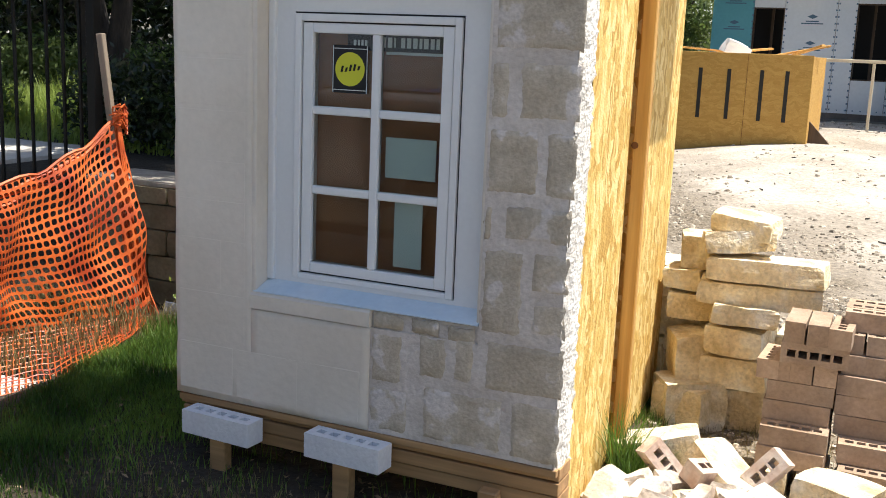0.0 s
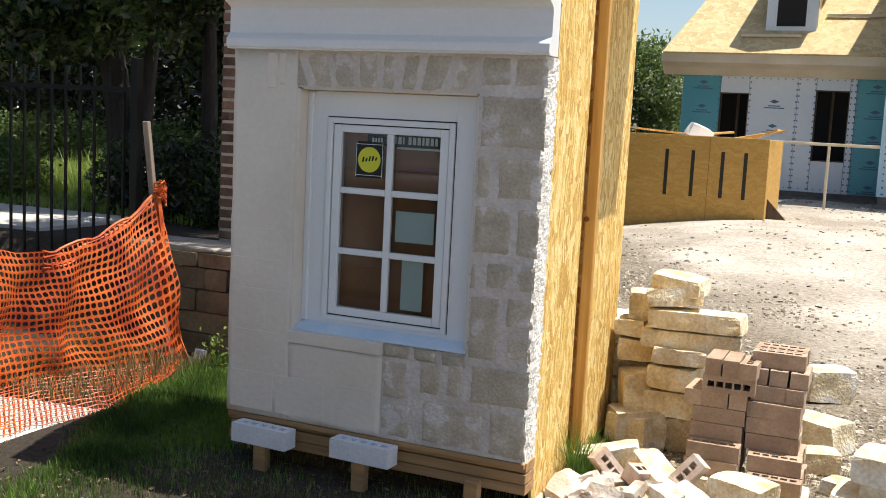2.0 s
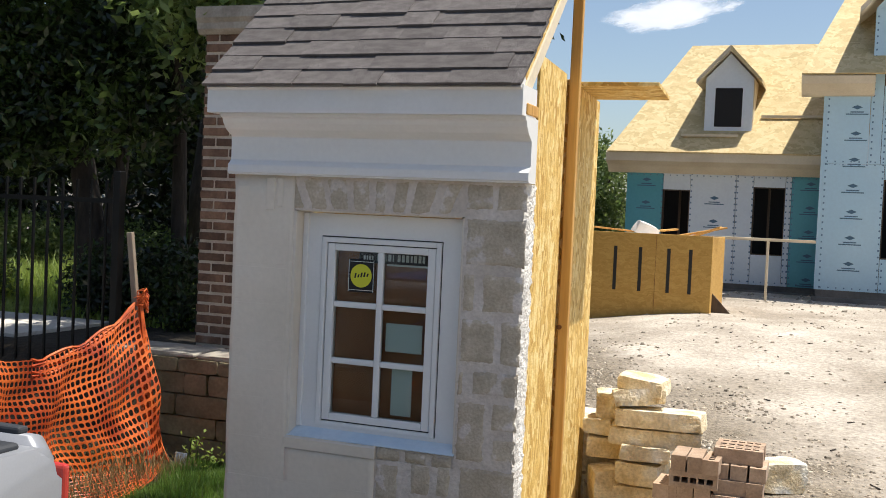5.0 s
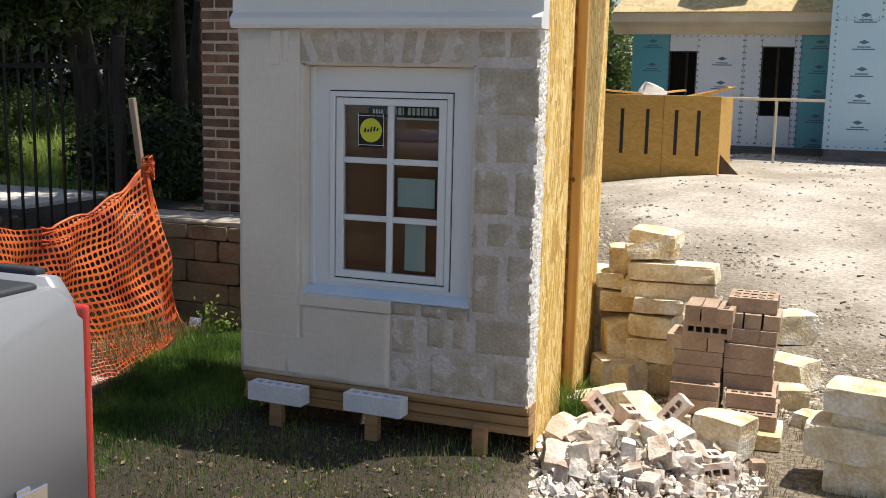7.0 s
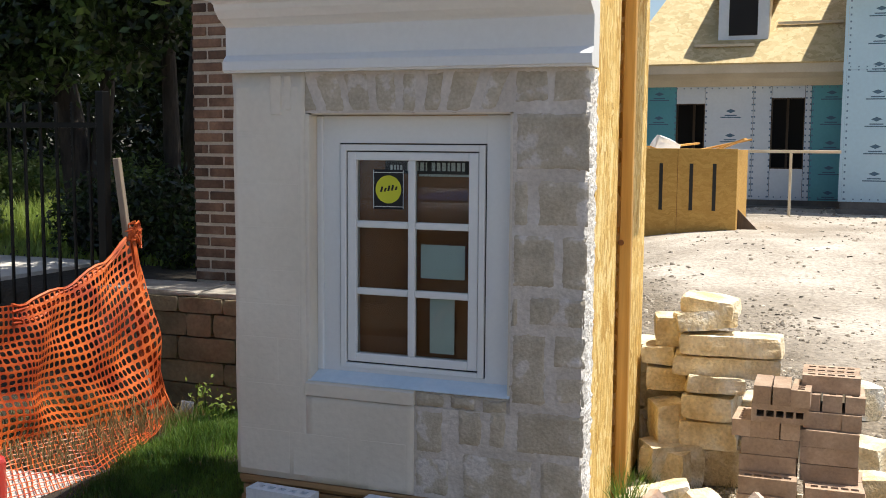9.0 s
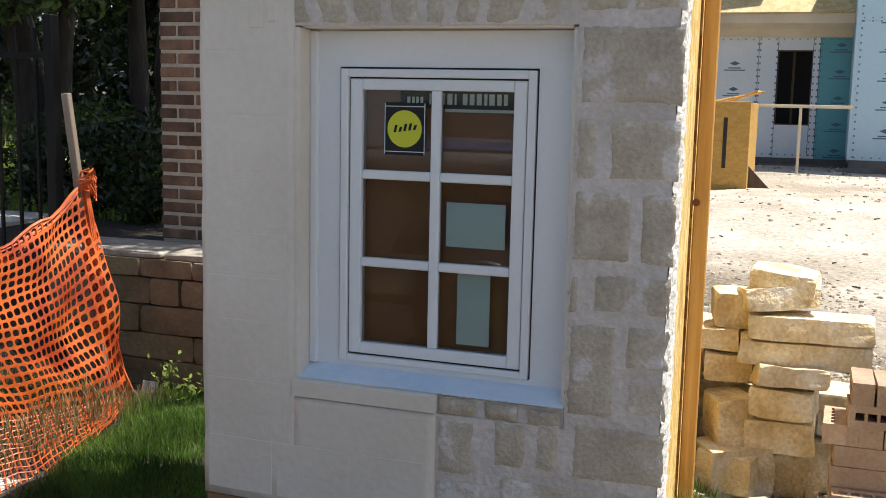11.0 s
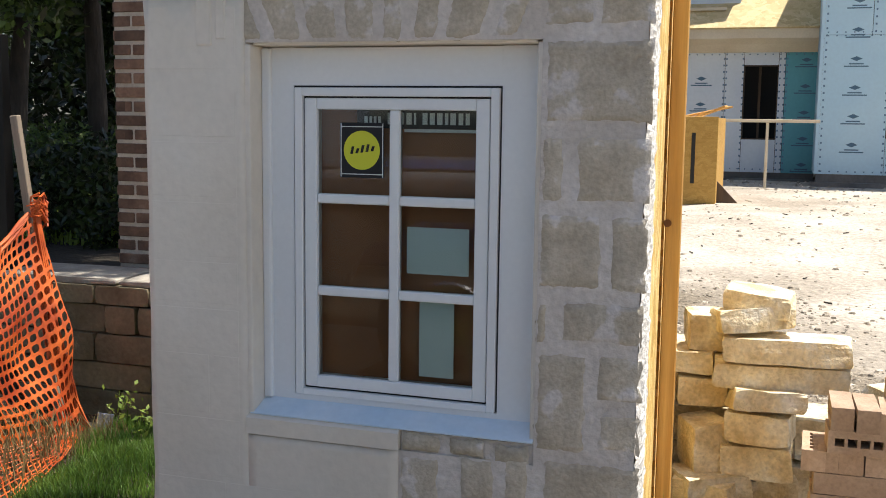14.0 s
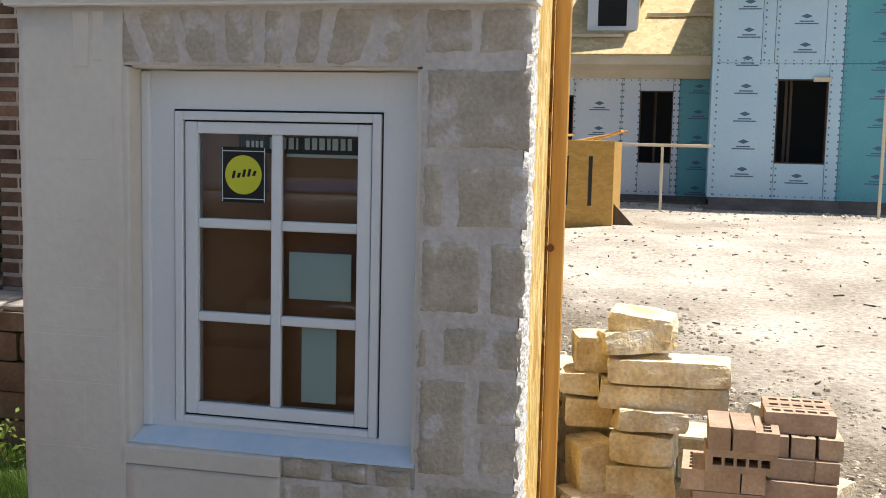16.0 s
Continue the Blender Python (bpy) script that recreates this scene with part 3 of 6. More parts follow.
                drop = rg.uniform(-0.003, 0.003) - (0.008 if lift > 0.006 else 0)
                length = min(exposure + 0.03, run - k * exposure)
                o = Vector(((x0 + x1) / 2, e[0], e[1])) + up * (k * exposure - 0.012 + drop) + out * (0.009 + lift)
                m = Matrix(((x1 - x0, 0, 0, o.x), (0, up.y * length - out.y * 0.019, out.y, o.y), (0, up.z * length - out.z * 0.019, out.z, o.z), (0, 0, 0, 1)))
                ob = piece("shingle", tab_me, m, booth)
            x += w
        k += 1
    return booth


def block_piece(parent, x0, x1, z0, z1, lean0, lean1, seed):
    """A split block in the wall: uneven outline, slightly bulging face."""
    rg = random.Random(seed)
    bm = bmesh.new()
    nx, nz = max(3, int((x1 - x0) / 0.010)), max(3, int((z1 - z0) / 0.010))
    g = []
    for i in range(nx + 1):
        line = []
        for j in range(nz + 1):
            u, v = i / nx, j / nz
            x = x0 + (x1 - x0) * u + (v - 0.5) * (lean0 * (1 - u) + lean1 * u)
            z = z0 + (z1 - z0) * v
            edge = min(u * nx, (1 - u) * nx, v * nz, (1 - v) * nz)
            jag = noise.noise_vector(Vector((x * 26, seed, z * 26))) * 0.008 + noise.noise_vector(Vector((x * 95, seed, z * 95))) * 0.0055
            y = WY + 0.0015 + 0.0035 * noise.noise(Vector((x * 22, seed * 3.1, z * 22)))
            if edge < 0.5:
                x, z, y = x + jag.x, z + jag.z, WY + 0.0075
            line.append(bm.verts.new((min(x, WX1 + 0.001), y, z)))
        g.append(line)
    for a, b in zip(g, g[1:]):
        for j in range(nz):
            bm.faces.new((a[j], b[j], b[j + 1], a[j + 1]))
    ob = part("stone", bm, STONE, parent)
    for p in ob.data.polygons:
        p.use_smooth = True


def build_window():
    win = thing("window", "white six-pane casement window with stickers and a brown backing", "window", (-1.229, GY, 0.68))
    a0, a1, b0, b1 = -1.482, -0.976, 0.684, 1.430
    part("outer_frame", boxes((a0, a0 + 0.020, GY - 0.020, GY + 0.03, b0, b1), (a1 - 0.020, a1, GY - 0.020, GY + 0.03, b0, b1),
                              (a0 + 0.020, a1 - 0.020, GY - 0.0205, GY + 0.03, b1 - 0.020, b1), (a0 + 0.020, a1 - 0.020, GY - 0.0205, GY + 0.03, b0, b0 + 0.016), bevel=0.0015), WINPAINT, win, "white frame")
    part("gasket", boxes((a0 + 0.020, a1 - 0.020, GY - 0.006, GY + 0.02, b0 + 0.016, b0 + 0.021), (a0 + 0.020, a1 - 0.020, GY - 0.006, GY + 0.02, b1 - 0.024, b1 - 0.020),
                         (a0 + 0.020, a0 + 0.0235, GY - 0.006, GY + 0.02, b0 + 0.021, b1 - 0.024), (a1 - 0.0235, a1 - 0.020, GY - 0.006, GY + 0.02, b0 + 0.021, b1 - 0.024)), BLACK, win, "black gasket")
    s0, s1, t0, t1 = a0 + 0.0235, a1 - 0.0235, b0 + 0.021, b1 - 0.024
    g0, g1, h0, h1 = -1.427, -1.032, 0.734, 1.379
    sash = part("sash", boxes((s0, g0, GY - 0.014, GY + 0.02, t0, t1), (g1, s1, GY - 0.014, GY + 0.02, t0, t1),
                              (g0, g1, GY - 0.0145, GY + 0.02, h1, t1), (g0, g1, GY - 0.0145, GY + 0.02, t0, h0), bevel=0.003, seg=2), WINPAINT, win, "white sash")
    mid = -1.230
    part("muntin", boxes((mid - 0.0125, mid + 0.0125, GY - 0.012, GY + 0.012, h0, h1), bevel=0.004, seg=2), WINPAINT, sash)
    for z in (0.9435, 1.1675):
        for x0, x1 in ((g0, mid - 0.0125), (mid + 0.0125, g1)):
            part("muntin", boxes((x0, x1, GY - 0.0115, GY + 0.0115, z - 0.0115, z + 0.0115), bevel=0.004, seg=2), WINPAINT, sash)
    for i in range(2):
        for j in range(3):
            x0, x1 = (g0, mid - 0.0125) if i == 0 else (mid + 0.0125, g1)
            z0, z1 = ((h0, 0.932), (0.955, 1.156), (1.179, h1))[j]
            pane = part("pane", boxes((x0, x1, GY, GY + 0.004, z0, z1)), GLASS, sash)
            pane.visible_shadow = False
    back = part("backing_board", boxes((g0 - 0.03, g1 + 0.03, GY + 0.034, GY + 0.044, h0 - 0.02, h1 + 0.02)), BROWN, win, "brown board behind the glass")
    # labels stuck inside the glass
    lab = part("paper_label", boxes((-1.205, -1.052, GY + 0.012, GY + 0.013, 0.995, 1.106)), PAPER, win, "pale paper label")
    part("paper_label", boxes((-1.172, -1.086, GY + 0.012, GY + 0.013, 0.748, 0.930)), PAPER, win, "pale paper label")
    st = part("sticker", boxes((-1.371, -1.260, GY - 0.0012, GY - 0.0002, 1.219, 1.349)), BLACK, win, "black square sticker with a yellow disc")
    bm = bmesh.new()
    bmesh.ops.create_circle(bm, cap_ends=True, segments=40, radius=0.046, matrix=Matrix.Translation((-1.3155, GY - 0.0016, 1.284)) @ Matrix.Rotation(math.pi / 2, 4, "X"))
    part("disc", bm, STICKY, st, "yellow disc")
    part("border", boxes((-1.367, -1.264, GY - 0.0017, GY - 0.0013, 1.3385, 1.3405), (-1.367, -1.264, GY - 0.0017, GY - 0.0013, 1.2265, 1.2285),
                         (-1.3695, -1.3675, GY - 0.0017, GY - 0.0013, 1.2205, 1.3475), (-1.2635, -1.2615, GY - 0.0017, GY - 0.0013, 1.2205, 1.3475)), WHITEINK, st, "white border lines")
    sc = bmesh.new()
    for k in range(5):
        x = -1.345 + k * 0.013
        h = 0.012 if k in (0, 2, 3) else 0.006
        v = [sc.verts.new((x + dx, GY - 0.0021, 1.281 + k * 0.0018 + dz)) for dx, dz in ((0, -0.006), (0.007, -0.006), (0.011, h), (0.004, h))]
        sc.faces.new(v)
    part("logo_mark", sc, BLACK, st)
    # dark printed strip along the top, lettering as bars
    strip = part("printed_strip", boxes((-1.337, g1 + 0.01, GY + 0.022, GY + 0.023, 1.336, 1.381)), BLACK, win, "black strip with pale lettering")
    x = -1.318
    bars = bmesh.new()
    for w in (0.010, 0.008, 0.008, 0.009, 0, 0.006, 0.016, 0.016, 0.016, 0.006, 0, 0.015, 0.015, 0.016, 0.010, 0.017, 0.014, 0.012):
        if w:
            tall = 0.018 if x < -1.275 else 0.027
            box(bars, x, x + w * 0.8, GY + 0.0205, GY + 0.0215, 1.346, 1.346 + tall)
        x += w + 0.003 if w else 0.012
    part("lettering_bars", bars, WHITEINK, strip, "pale lettering")
    part("strip_edge", boxes((mid + 0.0125, g1 + 0.01, GY + 0.0225, GY + 0.0235, 1.328, 1.3355)), WHITEINK, strip)


def glass_mat():
    m = bpy.data.materials.new("window_glass")
    m.use_nodes = True
    n, l = m.node_tree.nodes, m.node_tree.links
    out = n["Material Output"]
    tr, gl, mx, fr = n.new("ShaderNodeBsdfTransparent"), n.new("ShaderNodeBsdfGlossy"), n.new("ShaderNodeMixShader"), n.new("ShaderNodeFresnel")
    tr.inputs[0].default_value = (0.92, 0.95, 0.93, 1)
    gl.inputs["Roughness"].default_value = 0.01
    fr.inputs[0].default_value = 1.52
    l.new(fr.outputs[0], mx.inputs[0]), l.new(tr.outputs[0], mx.inputs[1]), l.new(gl.outputs[0], mx.inputs[2])
    l.new(mx.outputs[0], out.inputs[0])
    return m


GLASS = glass_mat()
build_booth()
build_window()


# ---- perforated bricks ----
PALEBRICK = mat("dusty_brick", (0.48, 0.33, 0.25), (0.64, 0.55, 0.48), 14.0, 0.9, 0.3, 80.0, 0.1, rnd=0.1)

def brick_mesh(name, material, L=0.244, W=0.070, H=0.070, holes=5):
    """A pressed brick lying flat, centre at the middle, with a row of square cores through it from top to bottom."""
    bm = bmesh.new()
    xs = [-L / 2]
    hw = 0.026
    pitch = (L - 0.03) / holes
    for i in range(holes):
        c = -L / 2 + 0.015 + pitch * (i + 0.5)
        xs += [c - hw / 2, c + hw / 2]
    xs.append(L / 2)
    ys = (-W / 2, -0.012, 0.012, W / 2)
    top = [[bm.verts.new((x, y, H / 2)) for y in ys] for x in xs]
    bot = [[bm.verts.new((x, y, -H / 2)) for y in ys] for x in xs]
    for i in range(len(xs) - 1):
        for j in range(3):
            if j == 1 and i % 2 == 1:
                q = [(i, 1), (i + 1, 1), (i + 1, 2), (i, 2)]
                for (a, b), (c, d) in zip(q, q[1:] + q[:1]):
                    bm.faces.new((top[a][b], top[c][d], bot[c][d], bot[a][b]))
                continue
            bm.faces.new((top[i][j], top[i + 1][j], top[i + 1][j + 1], top[i][j + 1]))
            bm.faces.new((bot[i][j], bot[i][j + 1], bot[i + 1][j + 1], bot[i + 1][j]))
    k = len(xs) - 1
    for i in range(k):
        bm.faces.new((top[i][0], bot[i][0], bot[i + 1][0], top[i + 1][0]))
        bm.faces.new((top[i][3], top[i + 1][3], bot[i + 1][3], bot[i][3]))
    for j in range(3):
        bm.faces.new((top[0][j], top[0][j + 1], bot[0][j + 1], bot[0][j]))
        bm.faces.new((top[k][j], bot[k][j], bot[k][j + 1], top[k][j + 1]))
    return mesh_of(name, bm, material)


BRICK_ME = brick_mesh("brick", BRICK, 0.204, 0.068, 0.0625)
WBRICK_ME = brick_mesh("painted_brick", WBRICK)
PBRICK_ME = brick_mesh("broken_brick", PALEBRICK, 0.13, 0.068, 0.0625, 3)


def lay(me, name, m, label, category="brick", group=""):
    ob = new(name, me)
    ob.matrix_basis = m
    return tagged(ob, label, category, group)


def build_support_bricks():
    for x, z in ((-1.650, 0.222), (-1.225, 0.232)):
        lay(WBRICK_ME, "painted_brick", pose(x, 2.225, z + 0.012, 0, 0, -3), "white painted perforated brick resting on a timber stake", group="bricks under the wall")
    for i, (x, y, z) in enumerate(((-1.655, 2.225, 0.196), (-1.235, 2.225, 0.206), (-0.800, 2.235, 0.215))):
        bm = boxes((x - 0.027, x + 0.027, y - 0.02, y + 0.02, 0.02, z), bevel=0.004)
        one("timber_stake", bm, BASEWOOD, "short weathered timber stake driven into the lawn", "stake", "stakes under the wall")


build_support_bricks()


def build_brick_stack():
    """Two stepped columns of tan bricks on blocks: stretchers below, headers and loose bricks on top."""
    rg = random.Random(3)
    g = "bricks of the stack"
    lab = "tan perforated brick in a loose stack on the dirt"

    def put(x, y, z, rx=0, ry=0, rz=0):
        lay(BRICK_ME, "brick", pose(x + rg.uniform(-0.004, 0.004), y + rg.uniform(-0.004, 0.004), z, rx, ry, rz + rg.uniform(-2, 2)), lab, group=g)

    def course(cx, front, z, rows):
        for r in range(rows):
            put(cx, front + 0.034 + r * 0.071, z + 0.03125)

    def headers(xs, front, z):
        for x in xs:
            put(x, front + 0.102, z + 0.03125, 0, 0, 90)
    # left column
    course(-0.137, 3.115, 0.090, 4)
    course(-0.138, 3.125, 0.1545, 4)
    course(-0.140, 3.205, 0.219, 3)
    course(-0.138, 3.205, 0.2835, 3)
    headers((-0.206, -0.136, -0.066), 3.205, 0.348)
    put(-0.107, 3.220, 0.4465, 90)
    put(-0.107, 3.290, 0.4465, 90)
    put(-0.172, 3.287, 0.515, 90, 0, 90)
    put(-0.102, 3.287, 0.515, 90, 0, 90)
    put(-0.030, 3.287, 0.512, 0, 0, 90)
    put(-0.24, 3.30, 0.380, 0, 0, 90)
    # right column
    course(0.106, 3.085, 0.066, 4)
    course(0.094, 3.150, 0.131, 4)
    course(0.072, 3.235, 0.1955, 3)
    course(0.072, 3.235, 0.260, 3)
    course(0.074, 3.230, 0.3245, 3)
    headers((0.010, 0.078, 0.150), 3.250, 0.389)
    headers((-0.002, 0.078, 0.158), 3.265, 0.4535)
    course(0.072, 3.300, 0.518, 3)
    # feet
    for x, y, w, h in ((-0.185, 3.10, 0.09, 0.085), (-0.070, 3.10, 0.09, 0.085), (0.030, 3.06, 0.075, 0.062), (0.160, 3.05, 0.15, 0.062)):
        bm = rocky(w, 0.26, h, int(x * 100) + 50, 0.03)
        ob = one("stone_block", bm, LIME, "squared pale block carrying a stack of bricks", "stone", "blocks under the bricks")
        ob.matrix_basis = pose(x, y + 0.10, h / 2 + 0.002, 0, 0, 1)


build_brick_stack()


# ---- loose limestone ----
def stone(x, y, z, sx, sy, sz, yaw, seed, tilt=0.0, roll=0.0, label="rough pale limestone block in a loose pile", group="stones of the pile", rough=0.10):
    ob = one("limestone_block", rocky(sx, sy, sz, seed, rough, 5), LIME, label, "stone", group)
    ob.matrix_basis = pose(x, y, z, roll, tilt, yaw)
    return ob


def build_stone_pile():
    # tower: base to top
    tips = {13: (2, -9), 12: (-2, 2), 14: (0, 2), 15: (-1, -2), 16: (-5, -8), 17: (7, 3)}
    for a in ((-0.37, 3.74, 0.085, 0.17, 0.22, 0.155, 12, 11), (-0.405, 3.69, 0.230, 0.225, 0.22, 0.118, 2, 12), (-0.395, 3.675, 0.352, 0.205, 0.25, 0.098, -7, 18), (-0.39, 3.645, 0.440, 0.225, 0.26, 0.070, 9, 13),
              (-0.345, 3.69, 0.522, 0.43, 0.18, 0.084, 4, 14), (-0.325, 3.675, 0.610, 0.405, 0.20, 0.080, -1, 15), (-0.445, 3.71, 0.697, 0.24, 0.20, 0.078, 16, 16),
              (-0.42, 3.72, 0.762, 0.215, 0.17, 0.070, -6, 17)):
        stone(*a, tilt=tips.get(a[7], (0, 0))[0], roll=tips.get(a[7], (0, 0))[1], rough=0.16 if a[7] in (13, 16, 17) else 0.085)
    for a in ((-0.60, 3.92, 0.10, 0.26, 0.25, 0.2, 15, 21), (-0.58, 3.93, 0.28, 0.24, 0.24, 0.14, -8, 22), (-0.58, 3.94, 0.42, 0.26, 0.24, 0.11, 5, 23),
              (-0.56, 3.96, 0.55, 0.20, 0.22, 0.12, 20, 24), (-0.86, 4.05, 0.12, 0.3, 0.25, 0.22, 0, 25), (-0.84, 4.05, 0.32, 0.28, 0.25, 0.16, 10, 26), (-0.80, 4.05, 0.47, 0.26, 0.24, 0.13, -5, 27),
              (-0.56, 3.62, 0.09, 0.22, 0.2, 0.18, 30, 28), (-0.20, 3.85, 0.10, 0.22, 0.24, 0.18, 10, 29), (-0.18, 3.85, 0.28, 0.2, 0.22, 0.15, 0, 30)):
        stone(*a)
    for a in ((-0.585, 3.80, 0.635, 0.16, 0.18, 0.125, 12, 61), (-0.625, 3.76, 0.535, 0.14, 0.18, 0.075, -4, 62), (-0.60, 3.76, 0.435, 0.17, 0.18, 0.10, 6, 63), (-0.585, 3.66, 0.26, 0.12, 0.16, 0.18, 25, 64), (-0.56, 3.60, 0.10, 0.20, 0.18, 0.13, -14, 65)):
        stone(*a, tilt=-9 if a[7] == 64 else 0)
    stone(-0.52, 2.98, 0.12, 0.27, 0.12, 0.12, 12, 31, tilt=-14, label="pale limestone slab leaning in rubble beside the strand board")
    for a in ((0.20, 4.05, 0.085, 0.28, 0.20, 0.14, -28, 33), (0.22, 3.72, 0.05, 0.18, 0.14, 0.09, 20, 34), (0.17, 4.95, 0.12, 0.24, 0.2, 0.17, 30, 35), (0.33, 3.45, 0.03, 0.12, 0.10, 0.06, 70, 36)):
        stone(*a, label="pale limestone block lying on dry dirt", group="stones on the dirt")
    # near stack of squared blocks
    for a in ((0.555, 2.76, 0.06, 0.28, 0.24, 0.12, -4, 41), (0.535, 2.74, 0.185, 0.38, 0.22, 0.125, -10, 42), (0.60, 2.78, 0.268, 0.34, 0.24, 0.05, -5, 43), (0.585, 2.76, 0.340, 0.36, 0.22, 0.095, -12, 44), (0.86, 2.80, 0.10, 0.3, 0.26, 0.2, 4, 45)):
        stone(*a, label="squared pale limestone block in a low stack", group="stones of the low stack", rough=0.05)
    # block with a broken face among the rubble
    stone(0.02, 2.86, 0.10, 0.21, 0.15, 0.17, -20, 51, label="broken limestone block among rubble", group="stones on the dirt")
    stone(-0.30, 2.86, 0.12, 0.22, 0.12, 0.12, -40, 52, tilt=20, label="broken limestone block among rubble", group="stones on the dirt")
    stone(-0.30, 2.66, 0.07, 0.18, 0.14, 0.12, 30, 53, label="broken limestone block among rubble", group="stones on the dirt")


build_stone_pile()


def build_rubble():
    rg = random.Random(8)
    verts, faces = [], []
    for k in range(4200):
        a, q = rg.uniform(0, math.tau), math.sqrt(rg.random()) * 1.12
        cx, cy = -0.32 + 0.47 * q * math.cos(a), 2.52 + 0.42 * q * math.sin(a)
        heap = max(0.0, 1 - q * q) * 0.115
        s = rg.choice((0.006, 0.008, 0.010, 0.013, 0.018, 0.024, 0.034)) * rg.uniform(0.7, 1.25)
        cz = heap * rg.uniform(0.55, 1.05) + s * 0.35
        rot = Euler((rg.uniform(0, 6), rg.uniform(0, 6), rg.uniform(0, 6))).to_matrix()
        sc = Vector((rg.uniform(0.7, 1.5), rg.uniform(0.5, 1.0), rg.uniform(0.35, 0.8))) * s * 0.62
        base = len(verts)
        for a, b, c in ((-1, -1, -1), (-1, -1, 1), (-1, 1, -1), (-1, 1, 1), (1, -1, -1), (1, -1, 1), (1, 1, -1), (1, 1, 1)):
            p = rot @ Vector((a * sc.x * rg.uniform(0.5, 1.1), b * sc.y * rg.uniform(0.5, 1.1), c * sc.z * rg.uniform(0.5, 1.1)))
            verts.append((cx + p.x, cy + p.y, max(0.0, cz + p.z)))
        faces += [[base + q for q in f] for f in ((0, 1, 3, 2), (4, 6, 7, 5), (0, 4, 5, 1), (2, 3, 7, 6), (0, 2, 6, 4), (1, 5, 7, 3))]
    me = bpy.data.meshes.new("rubble")
    me.from_pydata(verts, [], faces)
    me.materials.append(RUBBLE)
    tagged(new("rubble", me), "white and pink broken mortar and stone rubble", "rubble", kind="stuff")
    for k in range(58):
        a, q = rg.uniform(0, math.tau), math.sqrt(rg.random()) * 0.95
        cx, cy = -0.30 + 0.44 * q * math.cos(a), 2.55 + 0.36 * q * math.sin(a)
        s = rg.choice((0.045, 0.055, 0.07, 0.09, 0.12))
        ob = one("rubble_chunk", rocky(s, s * rg.uniform(0.5, 0.8), s * rg.uniform(0.4, 0.7), 300 + k, 0.2, 3), RUBBLE, "pale broken chunk of stone and mortar in a rubble heap", "rubble", "rubble chunks")
        ob.matrix_basis = pose(cx, cy, 0.05 + 0.10 * (1 - q * q), rg.uniform(-30, 30), rg.uniform(-30, 30), rg.uniform(0, 360))
    for x, y, z, rx, ry, rz in ((-0.47, 2.78, 0.17, 65, 50, 20), (-0.17, 2.84, 0.18, 60, -50, 12), (-0.25, 2.38, 0.065, 78, 4, -4), (0.03, 2.53, 0.055, 72, -8, 20), (-0.34, 2.80, 0.15, 20, 10, 60), (-0.58, 2.66, 0.09, 30, 10, 5), (-0.02, 2.66, 0.05, 10, 5, 40), (-0.40, 2.48, 0.10, 40, 20, 70)):
        lay(PBRICK_ME, "broken_brick", pose(x, y, z, rx, ry, rz), "broken perforated brick lying in the rubble", "brick", "broken bricks")


RUBBLE = by_island(mat("rubble_lime", (0.46, 0.36, 0.275), (0.70, 0.62, 0.53), 8.0, 0.95, 0.6, 60.0, 0.16, c=(0.76, 0.71, 0.64), rnd=0.12, stops=(0.38, 0.52, 0.64)), 0.36)
build_rubble()


# ---- retaining wall, pillar and fence ----
def build_retaining_wall():
    rw = thing("retaining_wall", "dry-stacked tan sandstone retaining wall in shade", "retaining wall", (-4.5, 4.1, 0))
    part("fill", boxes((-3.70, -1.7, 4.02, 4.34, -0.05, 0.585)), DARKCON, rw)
    rg = random.Random(14)
    courses = ((0.000, 0.130, (-3.80, -3.52, -3.15, -2.86, -2.50, -2.2, -1.75)), (0.130, 0.256, (-3.80, -3.40, -2.98, -2.62, -2.3, -1.75)), (0.256, 0.389, (-3.80, -3.60, -3.267, -2.90, -2.56, -2.1, -1.75)),
               (0.389, 0.518, (-3.80, -3.46, -3.21, -3.047, -2.72, -2.4, -1.75)), (0.518, 0.606, (-3.80, -3.56, -3.262, -2.98, -2.64, -2.2, -1.75)))
    for z0, z1, xs in courses:
        for xa, xb in zip(xs, xs[1:]):
            bm = rocky(xb - xa - 0.009, 0.14, z1 - z0 - 0.007, int(xa * 917), 0.022, 3)
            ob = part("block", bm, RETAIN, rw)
            ob.matrix_basis = pose((xa + xb) / 2, 4.02 + rg.uniform(-0.012, 0.012), (z0 + z1) / 2)
    for i in range(3):
        x = -3.78 + i * 0.66
        bm = rocky(0.64, 0.36, 0.026, 70 + i, 0.10, 2)
        ob = part("cap_slab", bm, CAPST, rw, "pale cap slab")
        ob.matrix_basis = pose(x + 0.3, 4.14, 0.619)
    tagged(rw, kind="structure")


CAPST = mat("cap_stone", (0.27, 0.24, 0.195), (0.40, 0.36, 0.30), 8.0, 0.9, 0.4, 60.0, 0.1)
build_retaining_wall()


